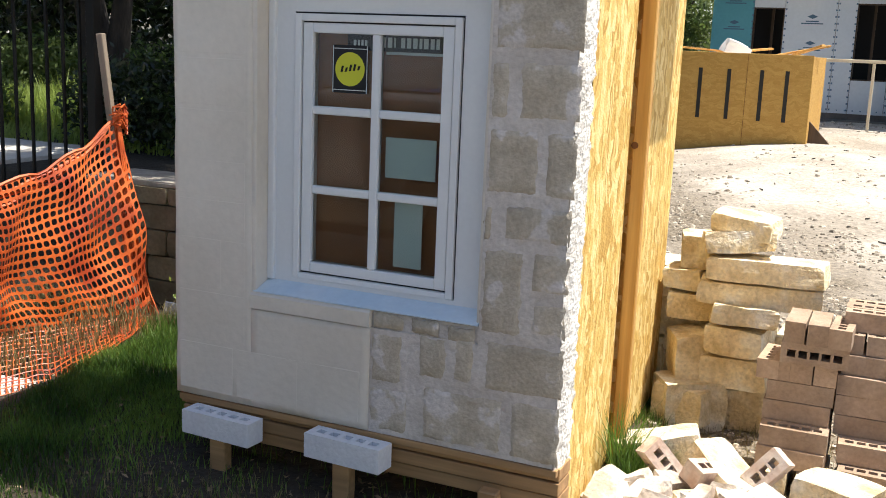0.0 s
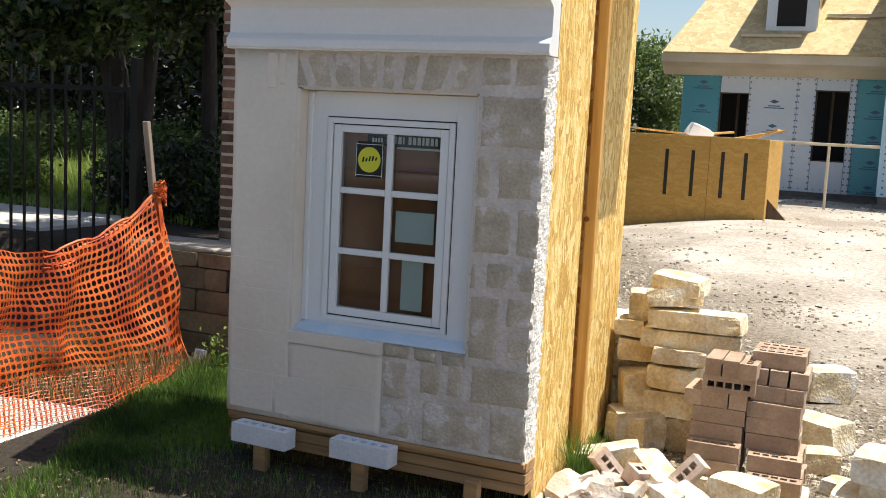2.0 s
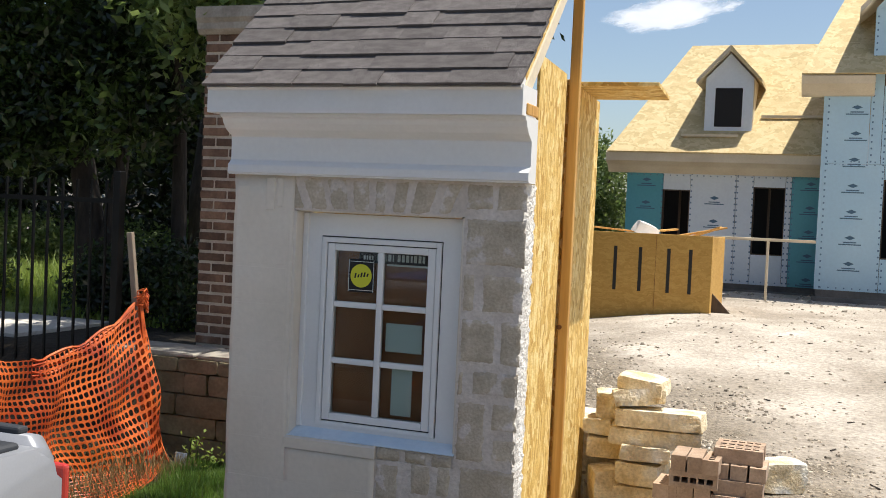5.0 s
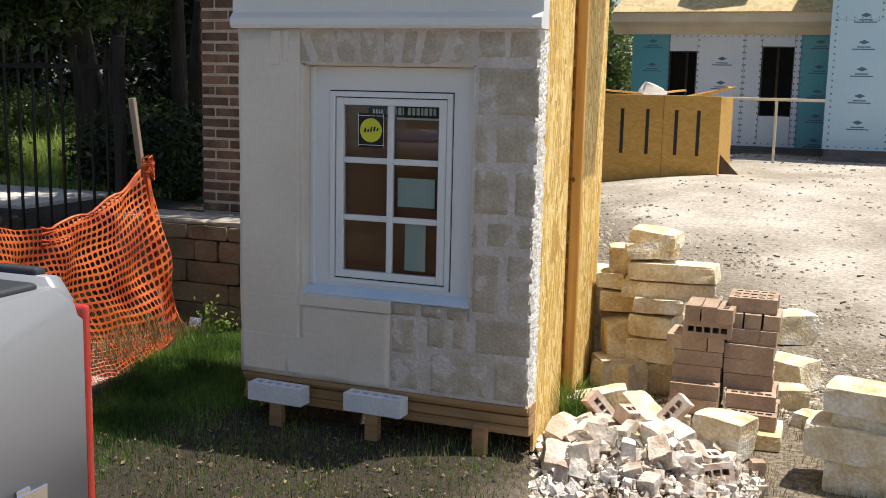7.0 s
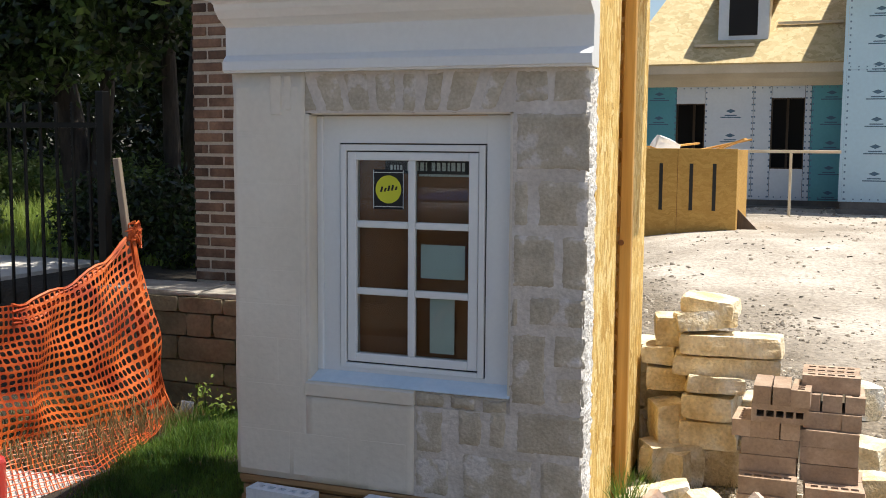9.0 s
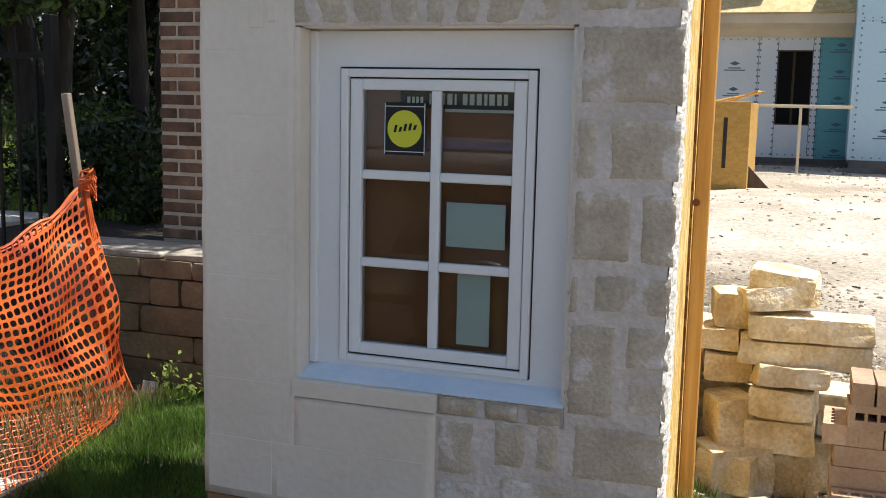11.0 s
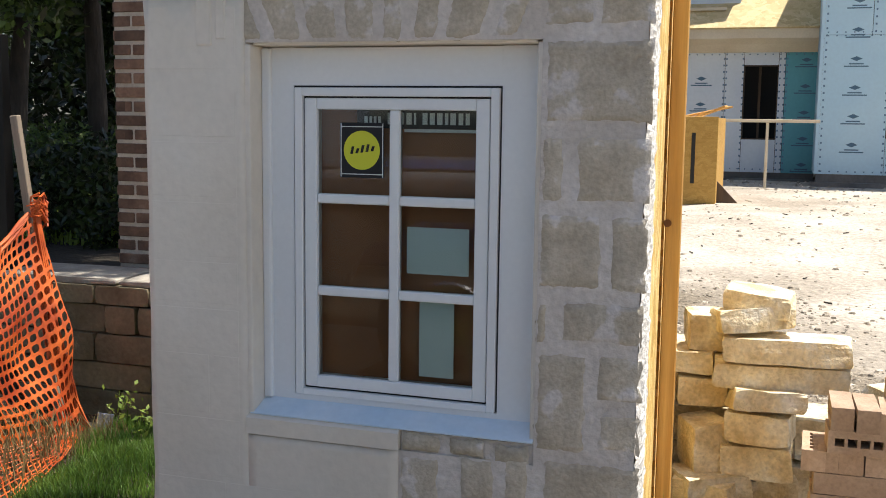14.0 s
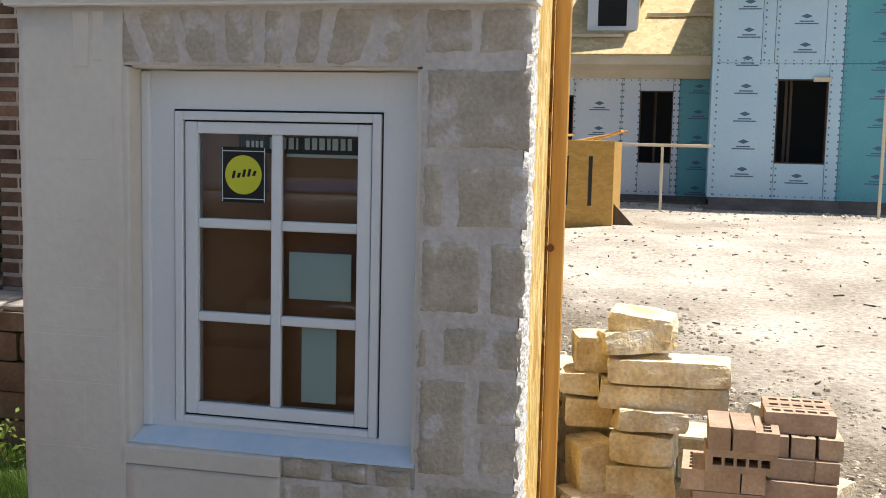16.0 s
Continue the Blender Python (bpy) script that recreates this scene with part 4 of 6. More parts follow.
def build_pillar():
    x0, y0, w = -3.470, 4.430, 0.60
    pl = thing("brick_pillar", "red-brown brick gate pillar with a stone cap on a wall", "pillar", (x0 + w / 2, y0 + w / 2, 0.55))
    part("core", boxes((x0 + 0.005, x0 + w - 0.005, y0 + 0.005, y0 + w - 0.005, 0.50, 2.64)), REDJOINT, pl, "pale mortar joints")
    mes = {}
    rg = random.Random(2)
    z, k = 0.56, 0
    while z < 2.60:
        runs = (0.19, 0.19, 0.19) if k % 2 else (0.09, 0.19, 0.19, 0.09)
        for face in range(2):
            pos = 0.004
            for L in runs:
                if L not in mes:
                    mes[L] = mesh_of("brick", boxes((-L / 2, L / 2, -0.03, 0.03, -0.0245, 0.0245), bevel=0.004), REDBRICK)
                c = pos + L / 2
                j = rg.uniform(-0.003, 0.003)
                m = pose(x0 + c, y0 + 0.028 + j, z + 0.029) if face == 0 else pose(x0 + 0.028 + j, y0 + w - c, z + 0.029, 0, 0, 90)
                piece("brick", mes[L], m, pl)
                pos += L + 0.012
        z += 0.0675
        k += 1
    part("cap", prism(((-0.02, 2.63), (-0.05, 2.66), (-0.05, 2.70), (-0.07, 2.73), (-0.07, 2.80), (w + 0.07, 2.80), (w + 0.07, 2.73), (w + 0.05, 2.70), (w + 0.05, 2.66), (w + 0.02, 2.63)), "x", -0.04, w + 0.04), CAPST, pl, "grey stone cap").matrix_basis = pose(x0, y0, 0)


build_pillar()


def build_fence():
    fe = thing("iron_fence", "black iron picket fence behind the orange net", "fence", (-5.5, 4.5, 0.5))
    pick = mesh_of("picket", boxes((-0.008, 0.008, -0.008, 0.008, 0.26, 1.66), bevel=0.002), IRON)
    x = -8.4
    while x < -3.82:
        piece("picket", pick, pose(x, 4.06, 0), fe)
        x += 0.115
    for z in (0.34, 1.515):
        part("rail", boxes((-8.5, -3.80, 4.045, 4.075, z, z + 0.03)), IRON, fe)
    for x in (-5.76, -3.82):
        part("post", boxes((x - 0.028, x + 0.028, 4.032, 4.088, 0.25, 1.72), bevel=0.004), IRON, fe)


build_fence()


# ---- orange net on its stake ----
def build_net():
    st = boxes((-0.018, 0.018, -0.016, 0.016, -0.05, 1.36), bevel=0.003)
    ob = one("net_stake", st, GREYWOOD, "weathered grey timber stake leaning beside a retaining wall", "stake")
    ob.matrix_basis = pose(-3.345, 3.800, 0.0, 1, -6.5, 6)
    path = [(-3.44, 3.80), (-3.45, 3.58), (-3.49, 3.33), (-3.52, 3.10), (-3.55, 2.85), (-3.55, 2.6), (-3.5, 2.2), (-3.45, 1.6)]
    foot = [(-3.17, 3.74), (-3.22, 3.58), (-3.33, 3.38), (-3.44, 3.16), (-3.52, 2.9), (-3.53, 2.6), (-3.5, 2.2), (-3.45, 1.6)]
    tops = [0.95, 0.82, 0.72, 0.67, 0.68, 0.74, 0.78, 0.80]
    cols, rows = 58, 19

    def sample(seq, u):
        f = u * (len(seq) - 1)
        i = min(int(f), len(seq) - 2)
        return Vector(seq[i]).lerp(Vector(seq[i + 1]), f - i) if not isinstance(seq[0], float) else seq[i] + (seq[i + 1] - seq[i]) * (f - i)

    def surf(u, v):
        """v runs from the ground to the top edge."""
        a, b, h = sample(foot, u), sample(path, u), sample(tops, u)
        gather = math.exp(-u * 16)
        vv = v
        p = a.lerp(b, vv ** 0.8)
        z = 0.012 + (h - 0.012) * (vv ** (1 - 0.2 * gather))
        fold = 0.035 * math.sin(u * 26 + vv * 3.5) * vv * (1 - vv) * 2.2 + 0.03 * noise.noise(Vector((u * 9, vv * 4, 2)))
        droop = 0.05 * math.sin(vv * math.pi) * math.sin(u * 7)
        return Vector((p.x + fold, p.y + 0.6 * fold - droop, z + 0.012 * noise.noise(Vector((u * 14, vv * 6, 9)))))
    bm = bmesh.new()
    g = [[bm.verts.new(surf(i / cols, j / rows)) for j in range(rows + 1)] for i in range(cols + 1)]
    for i in range(cols):
        for j in range(rows):
            c = [g[i][j], g[i + 1][j], g[i + 1][j + 1], g[i][j + 1]]
            inner = []
            for s, t in ((0.28, 0.12), (0.72, 0.12), (0.88, 0.30), (0.88, 0.70), (0.72, 0.88), (0.28, 0.88), (0.12, 0.70), (0.12, 0.30)):
                s, t = 0.5 + (s - 0.5) * 1.0, 0.5 + (t - 0.5) * 0.90
                inner.append(bm.verts.new(c[0].co * (1 - s) * (1 - t) + c[1].co * s * (1 - t) + c[2].co * s * t + c[3].co * (1 - s) * t))
            for k in range(4):
                a, b = c[k], c[(k + 1) % 4]
                i0, i1, i2 = inner[2 * k], inner[2 * k + 1], inner[(2 * k + 2) % 8]
                bm.faces.new((a, b, i1, i0))
                bm.faces.new((b, i2, i1))
    net = one("orange_net", bm, NETM, "bright orange plastic safety net sagging from a stake", "safety net")
    so = net.modifiers.new("thick", "SOLIDIFY")
    so.thickness = 0.004
    # loose skirt lying on the ground
    bm = bmesh.new()
    nu, nv = 64, 12

    def skirt(i, j):
        p = sample(foot, 0.06 + 0.86 * i / nu)
        q = j / nv
        far = q * min(1.0, 0.15 + 2.4 * i / nu)
        return Vector((p.x + 0.62 * far + 0.01 * noise.noise(Vector((i * 0.4, j * 0.6, 3))), p.y - 0.58 * far, 0.030 + 0.012 * noise.noise(Vector((i * 0.3, j * 0.5, 8)))))
    for i in range(nu + 1):
        tube(bm, [skirt(i, j) for j in range(nv + 1)], 0.0028, 0.0028, 4)
    for j in range(1, nv + 1):
        tube(bm, [skirt(i, j) for i in range(nu + 1)], 0.0028, 0.0028, 4)
    tagged(part("skirt", bm, NETM, net, "thin orange strands lying on the ground"), kind="stuff")
    # gathered knot at the stake
    rg = random.Random(4)
    for k in range(16):
        a = rg.uniform(0, math.tau)
        pts = []
        for i in range(7):
            q = a + i * 0.9
            r = 0.032 + 0.016 * rg.random()
            pts.append((-3.435 + r * math.cos(q), 3.80 + r * math.sin(q), 0.86 + 0.11 * rg.random() + 0.01 * i))
        loop = bmesh.new()
        tube(loop, pts, 0.0045, 0.0045, 5)
        part("knot_loop", loop, NETM, net)
    for k in range(30):
        x, y = -3.44 + rg.uniform(-0.015, 0.02), 3.79 + rg.uniform(-0.02, 0.01)
        strand = bmesh.new()
        tube(strand, [(x, y, 0.95), (x + 0.05 + rg.uniform(-0.02, 0.03), y - 0.02, 0.60), (x + 0.12 + rg.uniform(-0.03, 0.05), y - 0.03, 0.30), (-3.18 + rg.uniform(-0.06, 0.03), 3.74, 0.02)], 0.005, 0.005, 5)
        part("strand", strand, NETM, net)
    for z in (0.0, 0.03, 0.06, 0.09):
        bm = bmesh.new()
        pts = []
        for i in range(18):
            u = i / 35
            p = surf(u, 1.0)
            pts.append((p.x, p.y, p.z - z * min(1, u * 3) + 0.008 * math.sin(u * 40 + z * 90)))
        tube(bm, pts, 0.008, 0.008, 5)
        part("edge_strand", bm, NETM, net)


build_net()


# ---- pickup ----
def build_pickup():
    tx, ty = PICK
    tk = thing("pickup_truck", "silver pickup truck parked with its tailgate to the lawn", "car", (tx - 2.7, ty - 0.95, 0))
    inv = tk.matrix_basis.inverted()

    def rounded_box(x0, x1, y0, y1, z0, z1, r, seg=4):
        return boxes((x0, x1, y0, y1, z0, z1), bevel=r, seg=seg)
    L, W = 5.4, 1.92
    side = ((-1.95, 0.55), (-1.95, 1.06), (-1.90, 1.10), (-0.03, 1.10), (0.0, 1.06), (0.0, 0.60), (-0.30, 0.52), (-0.42, 0.52), (-0.55, 0.80), (-0.80, 0.93), (-1.10, 0.93), (-1.35, 0.80), (-1.48, 0.52))
    for y in (ty - 0.07, ty - W):
        bm = prism([(tx + a, b) for a, b in side], "y", y, y + 0.07)
        outer = y + 0.07 if y > ty - 1 else y
        bmesh.ops.bevel(bm, geom=[e for e in bm.edges if all(abs(v.co.y - outer) < 1e-4 and v.co.z > 0.59 for v in e.verts)], offset=0.052, segments=6, profile=0.5, affect="EDGES")
        part("bedside", bm, SILVER, tk, "silver bedside panel", True)
        part("bed_rail_cap", boxes((tx - 1.92, tx - 0.05, min(y + 0.004, outer - 0.066) if y > ty - 1 else y + 0.045, outer - 0.040 if y > ty - 1 else y + 0.068, 1.098, 1.112), bevel=0.005, seg=2), DARKPL, tk, "dark plastic rail cap")
    arc = [(0.065 * math.sin(a), 0.065 * math.cos(a)) for a in [k * math.pi / 16 for k in range(9)]]
    lo, hi = ty - W + 0.03, ty - 0.012
    gate = prism([(lo, 0.60)] + [(lo + 0.065 - u, 1.022 + v) for u, v in arc[::-1]] + [(hi - 0.065 - 0.012 + u, 1.022 + v) for u, v in arc] + [(hi, 0.60)], "x", tx - 0.055, tx + 0.012)
    bmesh.ops.bevel(gate, geom=[e for e in gate.edges if abs(e.verts[0].co.x - e.verts[1].co.x) < 1e-4], offset=0.012, segments=3, affect="EDGES")
    gt = part("tailgate", gate, SILVER, tk, "silver tailgate", True)
    part("tailgate_cap", boxes((tx - 0.15, tx - 0.012, ty - W + 0.08, ty - 0.100, 1.082, 1.098), bevel=0.009, seg=3), DARKPL, tk, "dark plastic tailgate cap")
    part("tailgate_panel", boxes((tx + 0.010, tx + 0.016, ty - W + 0.32, ty - 0.30, 0.70, 0.98), bevel=0.004, seg=2), SILVER, gt)
    part("badge", boxes((tx + 0.0125, tx + 0.018, ty - 0.21, ty - 0.13, 0.735, 0.765), (tx + 0.0125, tx + 0.018, ty - 0.20, ty - 0.17, 0.765, 0.775), bevel=0.002), CHROME, gt, "chrome badge")
    part("letter_shape", boxes((tx + 0.0125, tx + 0.0145, ty - 0.36, ty - 0.28, 0.70, 0.745), bevel=0.001), WHITEINK, gt)
    for y in (ty - 0.016, ty - W):
        part("tail_light", boxes((tx - 0.05, tx + 0.010, y, y + 0.018, 0.66, 1.045), bevel=0.008, seg=3), RED, tk, "red tail light lens")
    part("bumper", boxes((tx - 0.10, tx + 0.13, ty - W + 0.03, ty - 0.03, 0.42, 0.585), bevel=0.03, seg=3), CHROME, tk, "chrome rear bumper")
    part("bed_floor", boxes((tx - 1.92, tx - 0.06, ty - W + 0.07, ty - 0.07, 0.60, 0.64)), DARKPL, tk)
    part("bed_front", boxes((tx - 1.97, tx - 1.93, ty - W + 0.02, ty - 0.02, 0.55, 1.10)), SILVER, tk)
    # Plain blue box between the bed sides.
    part("bed_blue_box", boxes((tx - 1.7, tx - 0.25, ty - W + 0.3, ty - 0.12, 0.64, 1.09), bevel=0.03, seg=2), BLUEBED, tk, "blue box filling the truck bed")
    cab = prism([(tx + a, b) for a, b in ((-5.35, 0.50), (-5.40, 0.92), (-5.28, 1.06), (-4.12, 1.16), (-3.55, 1.74), (-2.20, 1.78), (-2.02, 1.12), (-2.0, 0.50))], "y", ty - W + 0.03, ty - 0.03)
    bmesh.ops.bevel(cab, geom=cab.edges[:], offset=0.05, segments=3, affect="EDGES")
    part("cab", cab, SILVER, tk, "silver cab")
    for y in (ty - 0.028, ty - W + 0.018):
        part("side_window", prism([(tx + a, b) for a, b in ((-3.85, 1.20), (-3.45, 1.64), (-2.95, 1.66), (-2.95, 1.18))], "y", y, y + 0.008), DARKGL, tk, "dark side glass")
        part("side_window", prism([(tx + a, b) for a, b in ((-2.88, 1.18), (-2.88, 1.66), (-2.30, 1.67), (-2.18, 1.18))], "y", y, y + 0.008), DARKGL, tk, "dark side glass")
    for wx in (-0.95, -4.55):
        for wy, s in ((ty - 0.14, 1), (ty - W + 0.14, -1)):
            bm = bmesh.new()
            bmesh.ops.create_cone(bm, cap_ends=True, segments=40, radius1=0.37, radius2=0.37, depth=0.24)
            bmesh.ops.bevel(bm, geom=[e for e in bm.edges if abs(e.verts[0].co.z - e.verts[1].co.z) < 1e-4], offset=0.04, segments=3, affect="EDGES")
            bmesh.ops.transform(bm, matrix=pose(tx + wx, wy, 0.37, 90), verts=bm.verts[:])
            wheel = part("wheel", bm, RUBBER, tk, "black rubber tyre", True)
            bm = bmesh.new()
            bmesh.ops.create_cone(bm, cap_ends=True, segments=40, radius1=0.245, radius2=0.225, depth=0.02)
            bmesh.ops.transform(bm, matrix=pose(tx + wx, wy + s * 0.122, 0.37, -90 * s), verts=bm.verts[:])
            part("rim", bm, CHROME, wheel, "polished rim")
            # Flat black discs on the solid rim paint the dark of its holes.
            bm = bmesh.new()
            for q in range(5):
                a = q * math.tau / 5
                c = (tx + wx + 0.14 * math.cos(a), 0.37 + 0.14 * math.sin(a))
                outl = [(c[0] + 0.05 * math.cos(b), c[1] + 0.05 * math.sin(b)) for b in [k * math.tau / 8 for k in range(8)]]
                yy = wy + s * 0.134
                bm.faces.new([bm.verts.new((u, yy, v)) for u, v in outl])
            part("rim_hole_disc", bm, BLACK, wheel)
    tk.matrix_basis = tk.matrix_basis @ Matrix.Diagonal((1, 1, 1.016, 1))


PICK = (-0.850, 0.152)
BLUEBED = mat("bed_blue", (0.02, 0.05, 0.18), (0.03, 0.07, 0.25), 5.0, 0.4, 0.2, 40.0, 0.1)
DARKGL = plain("dark_glass", (0.01, 0.012, 0.014), 0.05, 0.0, 0.5)
build_pickup()


# ---- strand board bin with painted marks ----
def build_bin():
    bn = thing("debris_bin", "yellow strand board debris bin with black sprayed marks", "debris bin", (-1.9, 13.2, 0.42))
    part("front_panel", boxes((-3.05, -1.050, 12.40, 12.43, 0.22, 1.485), bevel=0.003), OSBBOX, bn, "strand board front with sprayed marks")
    part("side_panel", boxes((-1.080, -1.050, 12.432, 13.9, 0.22, 1.47), bevel=0.003), OSBBOX, bn)
    part("back_panel", boxes((-3.05, -1.082, 13.87, 13.9, 0.22, 1.46), bevel=0.003), OSBBOX, bn)
    part("side_panel", boxes((-3.05, -3.02, 12.432, 13.86, 0.22, 1.47), bevel=0.003), OSBBOX, bn)
    for x in (-2.30, -1.97, -1.60, -1.32):
        part("sprayed_bar", boxes((x - 0.022, x + 0.022, 12.394, 12.3985, 0.72, 1.30)), SPRAY, bn, "black sprayed bar")
    part("seam", boxes((-1.770, -1.766, 12.396, 12.3992, 0.30, 1.48)), DARKKNOT, bn)
    prop = prism(((-1.05, 0.40), (-0.78, 0.40), (-0.80, 0.48), (-1.05, 0.74)), "y", 12.6, 12.65)
    part("brace", prop, DARKWOOD, bn, "dark leaning brace")
    rg = random.Random(6)
    for i, (x, y, l, ang, tilt) in enumerate(((-1.35, 12.8, 0.8, 20, -12), (-1.25, 12.7, 0.5, -15, -20), (-2.5, 12.9, 0.9, 8, 4), (-1.9, 13.0, 0.6, 40, -6))):
        ob = one("scrap_board", boxes((-l / 2, l / 2, -0.05, 0.05, -0.012, 0.012), bevel=0.002), STUD, "pale scrap board sticking out of a debris bin", "scrap board", "scrap boards")
        ob.matrix_basis = pose(x, y, 1.45, 0, tilt, ang)
    bm = rocky(0.3, 0.2, 0.16, 77, 0.2)
    ob = one("paper_sack", bm, WINPAINT, "crumpled white sack on top of a debris bin", "sack")
    ob.matrix_basis = pose(-2.02, 12.75, 1.46, 10, 20, 30)
    part("fill", boxes((-3.0, -1.10, 12.45, 13.85, 0.5, 1.44)), RUBBLE, bn, "debris fill")
    bn.matrix_basis = bn.matrix_basis @ Matrix.Translation((-0.04, 0, -0.07))


build_bin()


def build_rail():
    gr = thing("guard_rail", "temporary pine guard rail in front of a house", "railing", (-0.5, 15.5, 0.6))
    part("rail", boxes((-1.40, 0.14, 15.48, 15.52, 1.455, 1.50), bevel=0.004), FASCIA, gr)
    for x in (-0.555, -1.33):
        part("post", boxes((x - 0.02, x + 0.02, 15.521, 15.56, 0.30, 1.452), bevel=0.004), FASCIA, gr)
    part("post", boxes((2.40, 2.44, 15.48, 15.52, 0.30, 3.1), bevel=0.004), FASCIA, gr, "tall pine post")
    gr.matrix_basis = gr.matrix_basis @ Matrix.Translation((-0.05, 0, -0.10))


build_rail()


# ---- house under construction ----
def build_house():
    hs = thing("house", "unfinished house clad in blue foam board with bare sheathing roof", "house", (0.5, 19.0, 0.5))
    HY, RY = 18.0, 16.7

    def board(x0, x1, z0, z1, y, m, label=""):
        return part("foam_board", boxes((x0, x1 - 0.008, y, y + 0.05, z0, z1 - 0.006)), m, hs, label)
    # left wing boards round its two openings
    for x0, x1, z0, z1, m in ((-3.26, -2.59, 0.66, 2.62, FOAMT), (-2.59, -2.10, 2.31, 2.62, FOAMW), (-2.59, -2.10, 0.66, 1.20, FOAMW), (-2.10, -1.29, 0.66, 2.62, FOAMW),
                              (-1.29, -0.99, 0.66, 2.62, FOAMW), (-0.99, -0.45, 2.40, 2.62, FOAMW), (-0.99, -0.45, 0.66, 1.20, FOAMW), (-0.45, -0.345, 0.66, 2.62, FOAMW), (-0.345, 0.22, 0.66, 2.62, FOAMT)):
        board(x0, x1, z0, z1, HY, m, "teal foam board" if m == FOAMT else "")
    # right wing
    for x0, x1, z0, z1, m in ((0.18, 1.10, 0.72, 2.77, FOAMB), (1.10, 1.83, 0.72, 1.265, FOAMB), (1.10, 1.83, 2.53, 2.77, FOAMB), (1.83, 2.02, 0.72, 2.77, FOAMB), (2.02, 3.0, 0.72, 2.77, FOAMT),
                              (3.0, 4.2, 0.72, 2.77, FOAMB), (4.2, 5.4, 0.72, 2.77, FOAMB), (0.18, 0.84, 2.77, 3.86, FOAMB), (0.84, 1.03, 2.77, 5.26, FOAMB), (1.03, 1.75, 2.77, 4.03, FOAMB), (1.75, 2.02, 2.77, 5.26, FOAMB),
                              (2.02, 3.2, 2.77, 5.26, FOAMT), (3.2, 5.4, 2.77, 3.86, FOAMB)):
        board(x0, x1, z0, z1, RY, m, "teal foam board" if m == FOAMT else "")
    part("foam_board", boxes((0.13, 0.178, RY, HY + 0.05, 0.72, 3.86)), FOAMB, hs)
    # black sheets behind the openings stand in for the interior's shade
    part("interior", boxes((-3.1, 0.9, 18.9, 18.95, 0.6, 2.9), (0.9, 5.2, 18.2, 18.25, 0.6, 5.2)), BLACK, hs, "black sheets for the unlit unfinished interior")
    part("interior_floor", boxes((-3.2, 5.3, 18.06, 19.4, 0.60, 0.66), (0.25, 5.3, RY + 0.06, 18.0, 0.62, 0.71)), CONCRETE, hs)
    for x0, x1, z0, z1, y in ((-2.59, -2.10, 1.20, 2.31, HY), (-0.99, -0.45, 1.20, 2.40, HY), (1.10, 1.83, 1.265, 2.53, RY), (1.03, 1.75, 4.03, 5.26, RY)):
        part("window_opening", boxes((x0, x0 + 0.012, y - 0.004, y + 0.14, z0, z1), (x1 - 0.020, x1 - 0.008, y - 0.004, y + 0.14, z0, z1), (x0 + 0.012, x1 - 0.020, y - 0.004, y + 0.14, z1 - 0.018, z1 - 0.006), (x0 + 0.012, x1 - 0.020, y - 0.004, y + 0.14, z0, z0 + 0.012)), DARKWOOD, hs, "rough timber window opening")
        for dx in (0.22,):
            part("inner_stud", boxes((x0 + dx, x0 + dx + 0.04, y + 0.5, y + 0.55, 0.66, z1)), DARKWOOD, hs)
    part("header_board", boxes((1.60, 1.86, RY - 0.05, RY - 0.012, 2.49, 2.56), bevel=0.004), FASCIA, hs, "pale board nailed over the opening")
    # foundations
    part("foundation", boxes((-3.28, 0.16, HY + 0.02, HY + 0.3, 0.2, 0.656), (0.16, 5.4, RY + 0.02, RY + 0.3, 0.2, 0.716)), DARKCON, hs, "dark concrete footing")
    part("footing_step", boxes((-3.28, 0.10, HY - 0.22, HY + 0.015, 0.2, 0.56), (0.10, 5.4, RY - 0.16, RY + 0.015, 0.2, 0.60)), DARKCON, hs, "grey concrete footing step")
    # eaves and roof of the left wing
    part("fascia", prism(((17.62, 2.80), (17.62, 2.95), (17.70, 2.99), (18.05, 2.99), (18.05, 2.60), (17.92, 2.60), (17.80, 2.72)), "x", -3.60, 0.125), FASCIA, hs, "cream eave and soffit")
    bm = bmesh.new()
    q = [bm.verts.new(p) for p in ((-3.58, 17.58, 2.97), (0.3, 17.58, 2.97), (3.6, 19.95, 5.25), (-2.46, 19.95, 5.25), (-3.58, 23.0, 2.97))]
    bm.faces.new(q[:4]), bm.faces.new((q[0], q[3], q[4]))
    roof = part("roof", bm, OSBROOF, hs, "bare strand board roof deck")
    so = roof.modifiers.new("thick", "SOLIDIFY")
    so.thickness, so.offset = 0.03, -1
    # courses of battens on the roof
    for x0, x1, t in ((-0.95, 0.10, 0.30), (-0.2, 0.2, 0.56), (-2.3, -1.3, 0.13)):
        y, z = 17.58 + 2.37 * t, 2.97 + 2.28 * t
        part("roof_batten", boxes((x0, x1, y - 0.04, y, z + 0.004, z + 0.05)), FASCIA, hs)
    # dormer
    dm = part("dormer", prism(((-1.92, 3.30), (-1.09, 3.30), (-1.09, 4.34), (-1.505, 4.78), (-1.92, 4.34)), "y", 18.02, 19.3), FOAMW, hs, "white foam board dormer")
    # Flat black panel on the solid dormer, painted as its shaded opening.
    part("dormer_shade_panel", boxes((-1.745, -1.27, 18.012, 18.019, 3.465, 4.160)), BLACK, dm, "black panel for the dormer's shaded opening")
    part("dormer_cheek", boxes((-1.088, -1.076, 18.06, 19.3, 3.32, 4.34)), FASCIA, dm)
